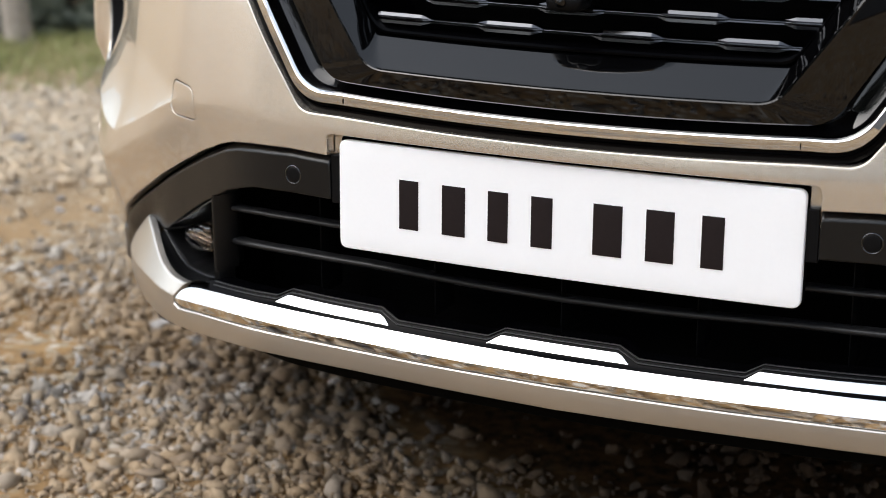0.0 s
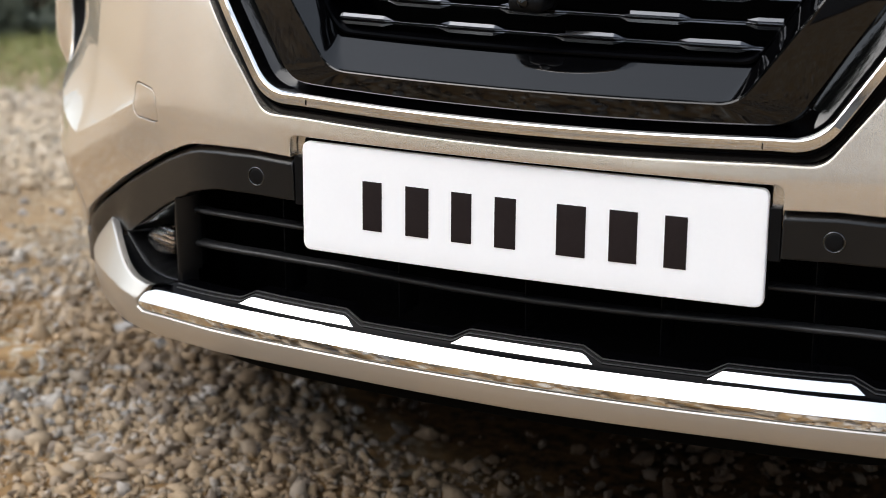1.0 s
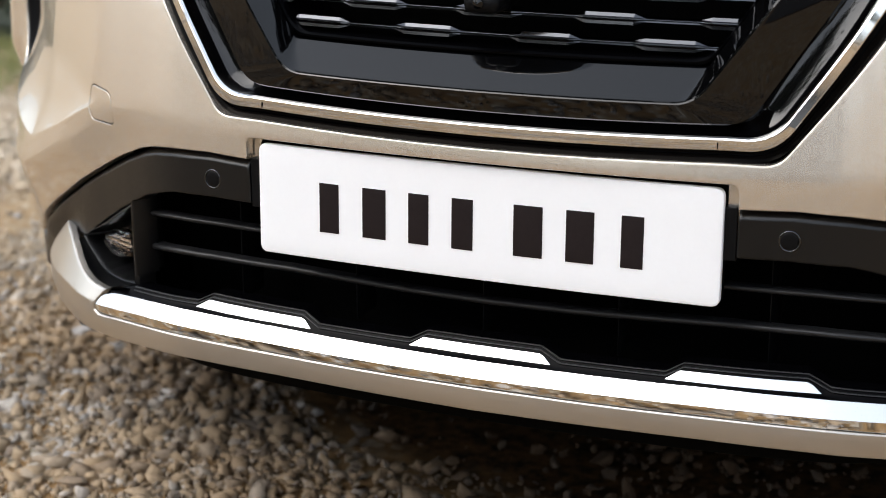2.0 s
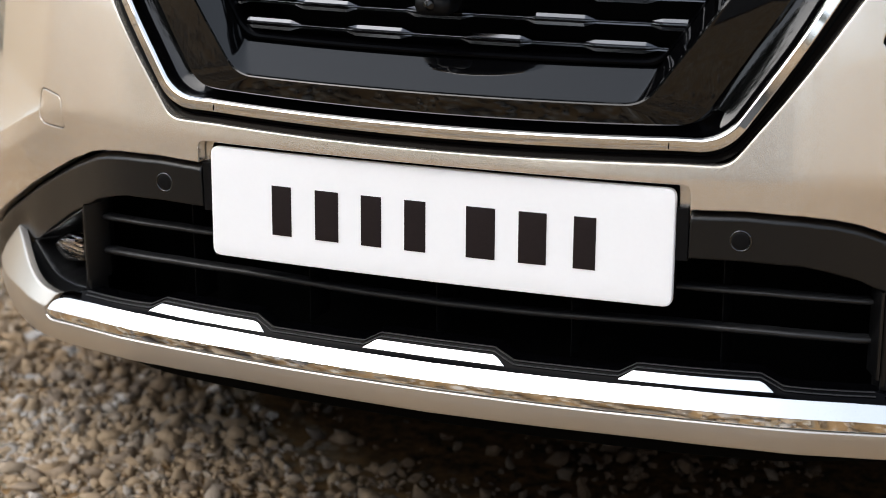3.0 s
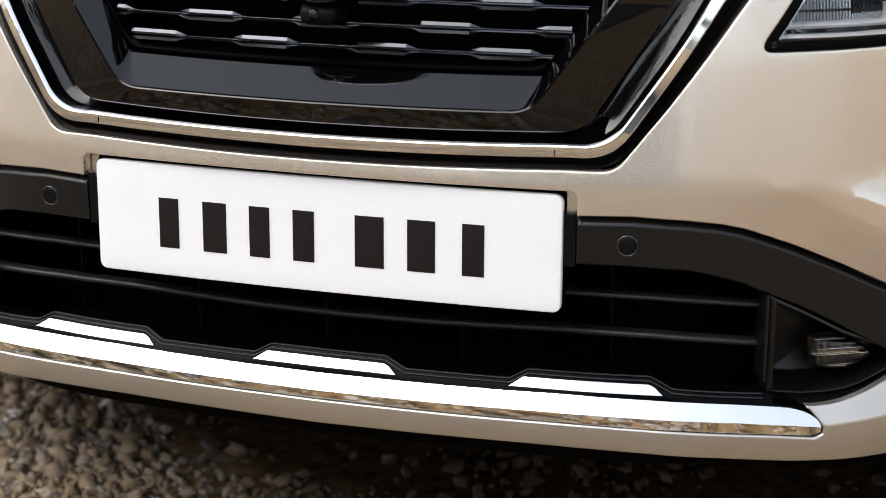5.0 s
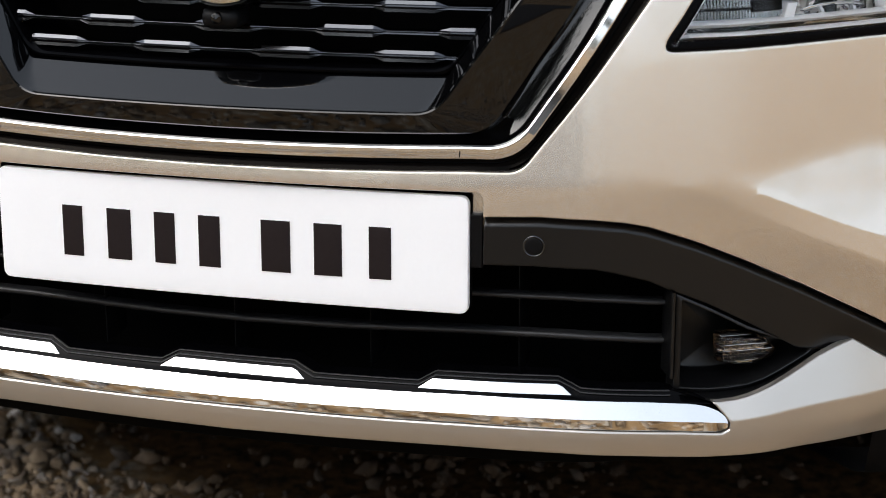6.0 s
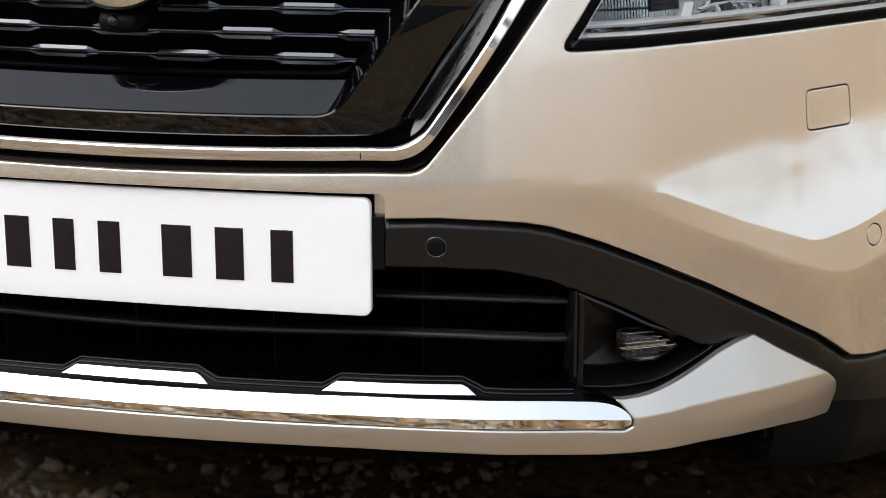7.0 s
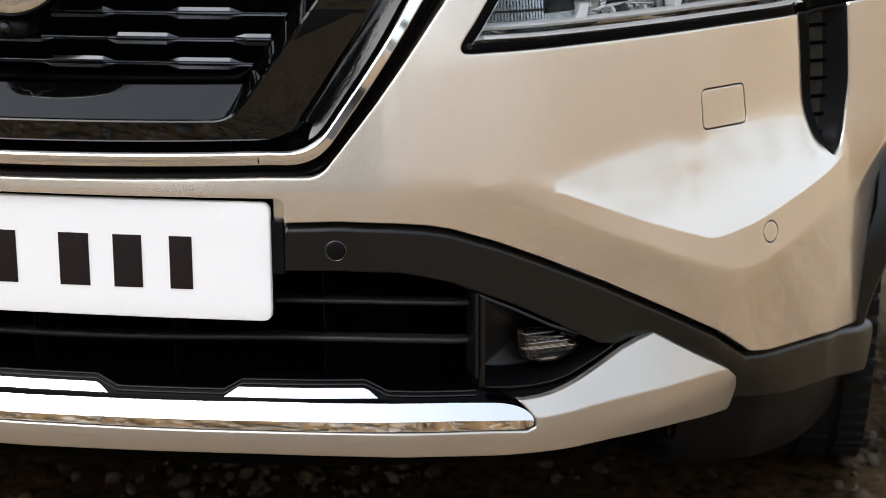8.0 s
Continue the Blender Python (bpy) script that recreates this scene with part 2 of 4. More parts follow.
    bm.from_mesh(ob.data)
    bmesh.ops.remove_doubles(bm, verts=bm.verts, dist=1e-6)
    bm.to_mesh(ob.data)
    bm.free()
    ob.data.shade_smooth()
    return ob


def loft(name, rings, mat, parent, label="", close=False, smooth=True, cap=False, sharp=0):
    """A skin over rows of points, each row as long as the others."""
    rings = [np.asarray(r, float) for r in rings]
    n = len(rings[0])
    F = []
    for r in range(len(rings) - 1):
        for i in range(n if close else n - 1):
            j = (i + 1) % n
            F.append((r * n + i, r * n + j, (r + 1) * n + j, (r + 1) * n + i))
    if cap:
        F += [tuple(reversed(range(n))), tuple(range((len(rings) - 1) * n, len(rings) * n))]
    ob = part(name, (np.vstack(rings), F), mat, parent, label, smooth)
    bm = bmesh.new()
    bm.from_mesh(ob.data)
    bmesh.ops.recalc_face_normals(bm, faces=bm.faces)
    bm.to_mesh(ob.data)
    bm.free()
    if smooth:
        ob.data.shade_smooth()
    if sharp:
        ob.data.set_sharp_from_angle(angle=radians(sharp))
    return ob


def block(name, lo, hi, mat, parent, label="", bevel=0.002):
    bm = bmesh.new()
    bmesh.ops.create_cube(bm, size=1)
    for v in bm.verts:
        v.co = Vector([(a + b) / 2 + c * (b - a) for a, b, c in zip(lo, hi, v.co)])
    if bevel:
        bmesh.ops.bevel(bm, geom=bm.edges[:], offset=bevel, segments=2, affect="EDGES", profile=0.5)
    return part(name, bm, mat, parent, label)


def disc(name, at, axis, r, depth, mat, parent, label="", seg=32, dome=0.0):
    """A short cylinder with a rounded rim whose face looks along axis."""
    q = Vector(axis).normalized().to_track_quat("Z", "Y").to_matrix()
    rows = [(r, -depth), (r, -.15 * r), (r * .95, -.03 * r), (r * .86, 0), (r * .5, dome * .7), (r * .01, dome)]
    rings = [[Vector(at) + q @ Vector((a * math.cos(t), a * math.sin(t), h)) for t in np.linspace(0, 2 * math.pi, seg, endpoint=False)] for a, h in rows]
    return loft(name, rings, mat, parent, label, close=True)


# ---------------------------------------------------------------- the car
car = tagged(new("car"), "champagne metallic family car with black grille, parked on gravel", "car")

BAND_TOP = [(.277, .5705), (.332, .572), (.388, .5691), (.42, .5652), (.446, .5593), (.4985, .5394), (.5494, .5168), (.6189, .4842), (.690, .447), (.7715, .4043)]
right_edge = [(.8325, .3660, .012), (.859, .3612), (.909, .3570), (.9765, .3510), (1.05, .340), (1.10, .330), (1.145, .325, .01), (1.20, .45), (1.30, .60), (1.40, .75), (1.45, .90)]
SLOT = [tuple(p) for p in spline([(.944, .7352), (.949, .690), (.952, .650), (.953, .620), (.958, .592), (.967, .5735), (.976, .5735), (.992, .590), (1.003, .640), (1.003, .690), (1.001, .7415)], 5)]
vent_r = path(SLOT, step=.003)
lamp_low = [(1.13, .90), (1.10, .80, .03), (1.016, .7450), *reversed(SLOT), (.938, .7345), (.73, .7345), (.574, .734), (.454, .7325, .012), (.478, .765), (.50, .797), (.56, .90)]
grille_edge = [(.5306, .89), (.3135, .6163, .030), (.26, .6160), (.20, .6139), (.13, .6120), (.065, .6109)]
half = [(0, .5955), (.277, .5955, .010)] + BAND_TOP + right_edge + lamp_low + grille_edge + [(0, .6106)]
cover_l = path([(-.7550, .6712, .009), (-.8290, .6712, .009), (-.8315, .6266, .009), (-.7560, .6270, .009)]) * [-1, 1]
cover_r = path([(-.558, .620, .013), (-.556, .577, .016), (-.499, .5755, .010), (-.505, .616, .016)])
ring = np.array([(math.cos(t), math.sin(t)) for t in np.linspace(0, 2 * math.pi, 28, endpoint=False)])
eye_l, eye_r = np.array([.829, .512]) + ring * .0125, np.array([-.829, .512]) + ring * .0125
FOLDS = []
for us, zs, lo, hi in ((CREASE_U, CREASE_Z, .56, .99), (FOLD_U, FOLD_Z, .47, 1.0)):
    uu = np.arange(lo, hi, .004)
    for dz in (-.0045, -.0015, 0, .0015, .0045):
        for sx in (-1, 1):
            FOLDS.append(np.stack([uu * sx, np.interp(uu, us, zs) + dz], 1))
cuts = [cover_l, cover_r, eye_l, eye_r]
cover = sheet("bumper_cover", path(mirrored(half)), PAINT, car, skin, holes=cuts, step=.009, edge=.0014, depth=.014, rims=[.0014, .0006, .0006, .0003, .0003], folds=FOLDS, label="champagne metallic bumper skin with a folded crease")
for name, c in (("tow_cover", cover_l), ("washer_cover", cover_r), ("corner_sensor", eye_l), ("corner_sensor", eye_r)):
    sheet(name, shrink(c, .0016 if name == "corner_sensor" else .0017), PAINT, cover, skin, step=.009, edge=.0005, depth=.008, off=.0003)
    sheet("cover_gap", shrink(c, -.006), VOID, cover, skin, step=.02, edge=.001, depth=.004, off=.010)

# the frame of the grille: rows of U-shaped lines, each with a bottom height, a corner, a top and its depth
def u_line(zb, corner, top, r, off, surf=skin):
    # even rows: the same count of points on side, corner and bottom
    a, c, q = np.array([top, .89]), np.array([corner, zb]), np.array([0, zb])
    da, dq = (a - c) / np.linalg.norm(a - c), (q - c) / np.linalg.norm(q - c)
    s, e = c + da * r, c + dq * r
    right = [a + (s - a) * t for t in np.linspace(0, 1, 16)]
    right += [(1 - t) ** 2 * s + 2 * t * (1 - t) * c + t * t * e for t in np.linspace(0, 1, 12)[1:]]
    right += [e + (q - e) * t for t in np.linspace(0, 1, 16)[1:]]
    right = np.array(right)
    right[:, 1] -= (.0050 if zb < .66 else .0030) * np.clip(1 - (right[:, 0] / .26) ** 2, 0, 1)
    line = np.vstack([right, (right * [-1, 1])[-2::-1]])
    return surf(line[:, 0], line[:, 1], off)


def frame_loft(name, rows, mat, label=""):
    return loft(name, [u_line(*r) for r in rows], mat, car, label, sharp=16)


frame_loft("grille_surround", [(.6150, .3135, .5306, .032, .012), (.6158, .3133, .530, .032, .0072), (.6190, .3125, .526, .032, .0052), (.6235, .3115, .512, .031, .0036),
                               (.6240, .3114, .511, .031, .0060), (.6250, .3112, .509, .031, .0062), (.6255, .3111, .508, .031, .0032), (.6285, .3113, .4975, .030, .0024), (.6290, .3113, .4965, .030, .012)], TRIM, "black grille surround")
frame_loft("grille_chrome", [(.6290, .3116, .4965, .030, .008), (.6293, .3114, .4962, .030, -.0018), (.6301, .3111, .4955, .030, -.0034), (.6313, .3106, .494, .030, -.0038), (.6402, .3078, .4835, .028, -.0043),
                             (.6416, .3072, .4815, .028, -.0036), (.6429, .3062, .4797, .028, -.0012), (.6433, .3057, .4789, .028, .002), (.6434, .3055, .4785, .028, .012)], CHROME, "bright chrome trim round the grille")
frame_loft("grille_step", [(.6434, .3055, .4785, .028, .008), (.6445, .3035, .475, .027, .014), (.6475, .296, .462, .026, .0185), (.6505, .2855, .449, .026, .0215), (.6515, .282, .4445, .025, .0215)], GLOSS)
frame_loft("grille_flange", [(.6515, .282, .4445, .025, .0215), (.6518, .2812, .444, .025, .010), (.6527, .279, .442, .025, .0045), (.6540, .276, .440, .024, .0035), (.6708, .2300, .393, .021, -.0035),
                             (.6722, .2272, .3905, .021, -.0042), (.6736, .2258, .388, .021, -.0036), (.6746, .2252, .387, .02, -.0015)], GLOSS, "gloss black grille flange")
frame_loft("grille_shelf", [(.6746, .2252, .387, .02, -.0015), (.6765, .2258, .3855, .018, .0004), (.690, .2300, .374, .009, .0139), (.6985, .2325, .369, .005, .0224), (.7030, .2335, .367, .004, .0269), (.7045, .2345, .367, .004, .036)], GLOSS, "gloss black sloping shelf under the slats")
frame_loft("grille_inner_rim", [(.7045, .2345, .367, .006, .038), (.7060, .235, .366, .012, .030), (.7085, .236, .365, .018, .029), (.7105, .236, .363, .02, .032), (.712, .2355, .362, .02, .05), (.712, .2355, .362, .02, .12)], TRIM)
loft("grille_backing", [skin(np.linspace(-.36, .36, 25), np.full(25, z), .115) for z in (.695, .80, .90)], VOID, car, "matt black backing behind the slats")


def slat(z, phase):
    """One bar of the upper grille: faceted bright lozenges joined by thin necks."""
    xs, prof = [], []
    wide = .240 + (z - .72) * .80
    grid = sorted(set([-wide, wide] + [round(phase + k * .134 + d, 5) for k in range(-3, 4) for d in (-.0385, -.0265, .0265, .0385) if abs(phase + k * .134 + d) < wide]))
    rings = []
    for x in grid:
        d = abs((x - phase + .067) % .134 - .067)
        h = .0022 + (.0055 - .0022) * (1 - min(1, max(0, (d - .0265) / .012)))
        q = (.0025 if h < .003 else 0)
        c = skin(np.array([x]), np.array([z]), .036)[0]
        rings.append([c + np.array(o) for o in ((0, .016, h * .9), (0, q + .0052, h), (0, q + .0030, h * .40), (0, q + .0042, h * .14), (0, q + .0040, -h * .10), (0, q + .0008, -h * .40), (0, q + .0004, -h), (0, .016, -h * .9))])
    return loft("grille_slat", rings, SMOKED, car, "bright faceted grille slat", close=True, smooth=False, cap=True)


for i, z in enumerate((.7205, .7445, .770, .796, .822, .848, .872)):
    slat(z, .057 if i % 2 == 0 else .126)

# emblem and camera
emblem = disc("emblem", (0, .014, .842), (0, -1, .12), .073, .034, TRIM, car, "round plain badge over the slats", seg=64, dome=.002)
disc("emblem_face", (0, .0125, .8422), (0, -1, .12), .0715, .003, CHROME, emblem, "bright badge face", seg=64, dome=.004)
cam_box = block("front_camera", (-.025, .014, .745), (.016, .06, .768), BLACK, car, "small black camera under the badge", .009)
disc("camera_lens", (-.006, .012, .757), (0, -1, -.2), .006, .01, GLOSS, cam_box, dome=.003)

# number plate
plate_pts = path([(-.2615, .4668, .010), (.2615, .4668, .010), (.2615, .590, .010), (-.2615, .590, .010)])


def plate_surface(u, z, off=0.0):
    u = np.asarray(u, float)
    return np.stack([u, -.0075 + .11 * u * u + (z - .468) * .03 + off, z + 0 * u], -1)


plate = sheet("number_plate", plate_pts, PLATE, car, plate_surface, step=.02, edge=.0015, depth=.006, label="white number plate with dark characters")
for x0, x1 in ((-.193, -.154), (-.142, -.096), (-.086, -.047), (-.036, .004), (.031, .084), (.089, .139), (.150, .189)):
    w, m = (x1 - x0) * .30, (x0 + x1) / 2
    sheet("plate_bar", path([(m - w, .4985), (m + w, .4985), (m + w, .5535), (m - w, .5535)]), INK, plate, plate_surface, step=.02, edge=.0003, depth=.003, off=-.0008)
# a black sheet paints the shade in the gap over the plate
sheet("plate_holder", path([(-.2625, .4685, .008), (.2625, .4685, .008), (.2625, .5943, .008), (-.2625, .5943, .008)]), VOID, car, plate_surface, step=.03, edge=.001, depth=.006, off=.0075, label="black sheet painting the shade in the gap round the plate")
sheet("plate_recess", path([(-.2765, .535), (.2765, .535), (.2765, .5955, .008), (-.2765, .5955, .008)]), PAINT, car, plate_surface, step=.03, edge=.001, depth=.01, off=.0128)

# ---- lower band of rough plastic, one on each side
BAND_LOW = [(.6171, .4133), (.6004, .4233), (.5546, .4488), (.5116, .4714), (.4653, .4918), (.4487, .5004), (.412, .5112), (.389, .5161), (.33, .519), (.276, .519)]


def band_surface(u, z, off=0.0):
    a = np.abs(u)
    top = np.interp(a, [p[0] for p in BAND_TOP] + [.8325, .859, .909, .9765, 1.05, 1.10, 1.2], [p[1] for p in BAND_TOP] + [.3660, .3612, .3570, .3510, .340, .330, .32])
    back = .030 * ease(top - .016, top - .070, z) * ease(.62, .74, a) * (1 - ease(.82, .93, a))
    p = skin(u, np.maximum(z, top - .004), .004 + 1.15 * np.maximum(0, z - (top - .0095)) + back - .018 * ease(1.02, 1.13, a) + off)
    p[..., 2] = z
    return p


band_loop = path([(p[0], p[1] - .003) for p in BAND_TOP] + [(.827, .3655, .01), (.859, .3582), (.909, .3540), (.9765, .3480), (1.05, .337), (1.10, .327), (1.145, .322), (1.15, .300, .01), (1.115, .264), (1.006, .284), (.94, .2905), (.879, .2955), (.80, .3030), (.737, .3134), (.7017, .3523), (.6539, .4055)] + BAND_LOW)
top_u = np.arange(.285, 1.10, .005)
top_z = np.interp(top_u, [p[0] for p in BAND_TOP] + [.8325, .859, .909, .9765, 1.05, 1.10], [p[1] for p in BAND_TOP] + [.3660, .3612, .3570, .3510, .340, .330])
band = sheet("bumper_band", band_loop, PLASTIC, car, band_surface, folds=[np.stack([top_u, top_z - d], 1) for d in (.0070, .0095, .0120)], step=.010, edge=.002, depth=.020, label="rough dark grey plastic band round the lower grille")
end = sheet("band_end", path([(.2755, .5705), (.2755, .515), (.263, .515), (.263, .5705)]), BLACK, car, skin, step=.01, edge=.001, depth=.012, off=.006)
sens = skin(np.array([.328]), np.array([.5405]), .004)[0]
sensor = disc("parking_sensor", sens + np.array([0, -.0008, 0]), (.10, -1, 0), .0092, .006, BLACK, band, "round dark parking sensor")
q = Vector((.10, -1, 0)).normalized().to_track_quat("Z", "Y").to_matrix()
rows = []
for k in range(9):
    t = 2 * math.pi * k / 8
    rows.append([Vector(sens) + q @ Vector(((.0103 + .0009 * math.cos(t)) * math.cos(v), (.0103 + .0009 * math.cos(t)) * math.sin(v), .0002 + .0007 * math.sin(t))) for v in np.linspace(0, 2 * math.pi, 36)])
loft("sensor_ring", rows, SMOKED, sensor)
both(band), both(end)

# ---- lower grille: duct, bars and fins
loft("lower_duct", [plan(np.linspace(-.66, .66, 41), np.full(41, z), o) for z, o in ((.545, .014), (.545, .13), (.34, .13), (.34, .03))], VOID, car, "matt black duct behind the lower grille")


def bar(z0, z1, off):
    prof = ((z1 - .002, off + .02), (z1, off + .004), (z1 - .0012, off + .0008), ((z0 + z1) / 2, off), (z0 + .001, off + .002), (z0, off + .02))
    u = np.linspace(-.478, .478, 41)
    sag = np.interp(np.abs(u), [0, .1, .21, .29, .36, .42, .475], [-.0015, .0, .0035, .0055, .0072, .0065, .0025])
    return loft("grille_bar", [plan(u, z + sag, o + np.interp(np.abs(u), [0, .26, .46], [.057, .052, .026])) for z, o in prof], BAR, car, "dark grey horizontal grille bar")


for z0, z1 in ((.4635, .4705), (.4215, .4295)):
    bar(z0, z1, 0)
for x in (-.325, -.17, -.014, .14, .30):
    y = plan(x, 0, .062)[1]
    block("grille_fin", (x - .0006, y, .38), (x + .0006, y + .05, .52), BLACK, car, "", .0004)

# ---- piano black trim with three bright tabs over the skid strip
TABS = [(-.368, -.2045), (-.084, .084), (.2045, .368)]


def trim_surface(u, z, off=0.0):
    a = np.abs(u)
    rise = np.maximum(0, z - .3785)
    front = np.interp(a, [0, .25, .40, .48, .55], [-.0085, -.0055, -.0115, -.0225, -.0285]) + .0105
    back = np.maximum(front + .003, np.interp(a, [0, .37, .46, .55], [.0112, .0108, -.002, -.012]))
    t = np.clip((z - .3725) / .006, 0, 1)
    return plan(u, z - .36 * .55 * rise, front + (back - front) * t + .55 * rise + off)


top_line = [(-.462, .3868)]
for a, b in TABS:
    top_line += [(a + .002, .3898, .006), (a + .0205, .4015, .006), (b - .015, .4015, .006), (b + .0085, .3893, .006)]
top_line += [(.462, .3868)]
u_of = lambda x: math.copysign(np.interp(abs(x), PC[:, 0], PU), x)
top_line = [(u_of(p[0]), *p[1:]) for p in top_line]
trim = sheet("skid_trim", path([(u_of(.50), .3715), *reversed(top_line), (u_of(-.50), .3715)][::-1]), TRIM, car, trim_surface, step=.004, edge=.0015, depth=.02, label="gloss black trim with stepped upper edge")
for a, b in TABS:
    lo = path([(u_of(a), .3792, .001), (u_of(b), .3790, .001), (u_of(b - .010), .3888, .005), (u_of(b - .016), .3918, .004), (u_of(a + .0165), .3918, .004)])
    sheet("trim_tab", lo, CHROME, trim, trim_surface, step=.004, edge=.001, depth=.004, off=-.0012, label="bright tab set in the black trim")
bead = path(top_line, close=False, step=.006)
for drop in (.0014, .0062):
    rows = []
    for k in range(7):
        t = 2 * math.pi * k / 6
        rows.append(trim_surface(bead[:, 0], bead[:, 1] - drop + .0009 * math.sin(t), -.0010 + .0010 * math.cos(t)))
    loft("trim_bead", rows, BAR, trim, "thin raised bead along the edge")

# ---- chrome strip along the skid
strip_prof = [(.3680, .0160), (.3735, .0118), (.3747, .0098), (.3580, -.0004), (.3572, -.0009), (.3564, -.0005), (.3490, .0030), (.3482, .0037), (.3472, .013)]
tip = .484 + .0425 * np.sin(np.linspace(0, math.pi / 2, 22))
us = np.r_[-tip[::-1], np.linspace(-.478, .478, 60), tip]
rings = []
for z, o in strip_prof:
    t = np.clip((np.abs(us) - .484) / .0427, 0, 1)
    fall = np.sqrt(1 - t ** (1.7 if z > .3525 else 6))
    if z > .365:
        shift = np.interp(np.abs(us), [0, .19, .28, .36, .44, .49, .527], [.0020, .0023, .0032, .0032, .0015, -.0015, 0])
    elif z > .353:
        shift = np.interp(np.abs(us), [0, .18, .28, .36, .44, .48, .51, .527], [.0033, .0033, .0038, .0040, .0030, .0006, -.0006, 0])
    else:
        shift = np.interp(np.abs(us), [0, .18, .30, .38, .465, .516, .527], [.0014, .0005, .0008, .0003, -.0017, -.0046, -.0030])
    zz, o = .3525 + shift + (z - .3525) * fall, .0015 + (o - .0015) * fall
    rings.append(plan(us, zz, np.interp(np.abs(us), [0, .25, .40, .48, .55], [-.0085, -.0055, -.0115, -.0225, -.0285]) + o))
loft("skid_strip", rings, CHROME, car, "polished chrome strip along the skid plate", sharp=9)

# ---- silver skid plate with its raised corners
skid_half = [(0, .3205), (.25, .3210), (.36, .3195), (.43, .3172), (.50, .3140), (.562, .3142), (.619, .3133), (.679, .3085), (.75, .2995), (.834, .2872, .008), (.8365, .3180, .010), (.8265, .3330, .008), (.8169, .3404), (.8017, .3512), (.7664, .3700), (.7206, .3948), (.687, .4147, .006), (.6629, .4115),
             (.6386, .4063), (.6225, .4008), (.5993, .3925), (.5802, .3861), (.5623, .3809), (.5489, .3774), (.5361, .3752), (.5207, .3742), (.5105, .3752, .001), (.5155, .3706), (.5240, .3604), (.5285, .3535), (.5280, .3465, .002), (.520, .3424), (.505, .3432), (.48, .3450), (.38, .3477), (.30, .3482), (.18, .3479), (0, .3488)]
sheet("skid_plate", path(mirrored(skid_half)), SILVER, car, lower, step=.010, edge=.0022, depth=.009, folds=[np.stack([sx * np.arange(.53, .80, .005), np.interp(np.arange(.53, .80, .005), SKID_FOLD_U, SKID_FOLD_Z) + dz], 1) for sx in (-1, 1) for dz in (-.002, 0, .002)], label="satin silver skid plate with raised corners")

uu = np.linspace(-.62, .62, 61)
loft("air_dam", [plan(uu, np.full(61, z) - .012 * ease(.45, .62, np.abs(uu)), np.full(61, o)) for z, o in ((.322, .012), (.305, .030), (.2905, .044), (.2880, .048), (.2890, .056), (.300, .14))], VOID, car, "black air dam under the skid plate")

# ---- inward faces of the skid's corners, under the pockets
ridge = spline([(.484, .3845), (.4962, .3804), (.5087, .3757), (.5207, .3744), (.5361, .3755), (.5623, .3812), (.5993, .3928), (.6225, .4010), (.6386, .4066)], 6)
inner = spline([(.474, .3800), (.4862, .3785), (.5107, .3748), (.5369, .3735), (.5637, .3745), (.5844, .3789), (.6053, .3869), (.6266, .3962), (.6420, .4030)], 6)
rows = []
for k in np.linspace(0, 1, 10):
    a, b = lower(ridge[:, 0], ridge[:, 1], .0016), plan(inner[:, 0], inner[:, 1], np.interp(inner[:, 0], [.47, .51, .56, .63], [.002, .006, .010, .016]) + .006)
    rows.append(a + (b - a) * k - np.array([0, 0, .0025]) * math.sin(math.pi * k))
both(loft("skid_inner_face", rows, PLASTIC, car, "dark grey inward face of the skid corner"))

# ---- fog lamp pockets
pocket_loop = path([(.478, .3800), (.478, .485), (.514, .467), (.560, .442), (.648, .4066, .004), (.6266, .3964), (.6053, .3871), (.5844, .3791), (.5637, .3747), (.5369, .3737), (.5107, .3750), (.4862, .3787)])
mid = np.array([.540, .422])
rows = []
for k, o in ((1.02, .030), (1.01, .008), (1.0, .0055), (.955, .0060), (.925, .0030), (.905, .0045), (.885, .011), (.80, .036), (.74, .044), (.70, .046), (.02, .046)):
    q = mid + (pocket_loop - mid) * k
    rows.append(plan(q[:, 0], q[:, 1], np.interp(q[:, 0], [.47, .51, .56, .63], [.002, .006, .010, .016]) + o))
pocket = loft("fog_pocket", rows, PLASTIC, car, "black pocket round the fog lamp", close=True)
loft("pocket_divider", [plan(np.full(8, .4745 + d), np.linspace(.396, .489, 8), o) for d, o in ((-.003, .035), (-.003, .004), (-.002, .002), (0, .002), (.0015, .006), (.010, .050))], PLASTIC, pocket)
lamp_line = path([(.530, .4318, .003), (.555, .4318), (.575, .4270), (.592, .4185), (.6025, .4080, .003), (.597, .4020), (.585, .3980), (.575, .3935, .003), (.555, .3945), (.532, .4000, .004)])
lm = lamp_line.mean(0)
rows = []
for k, o in ((1.0, .050), (1.0, .034), (.93, .029), (.6, .025), (.03, .024)):
    q = lm + (lamp_line - lm) * k
    rows.append(plan(q[:, 0], q[:, 1], o))
lens = loft("fog_lens", rows, GLASS, pocket, "clear ribbed fog lamp lens", close=True)
rows = []
for k, o in ((1.0, .036), (.7, .046), (.03, .050)):
    q = lm + (lamp_line - lm) * k
    rows.append(plan(q[:, 0], q[:, 1], o + .004))
loft("fog_reflector", rows, FOG, pocket, close=True)
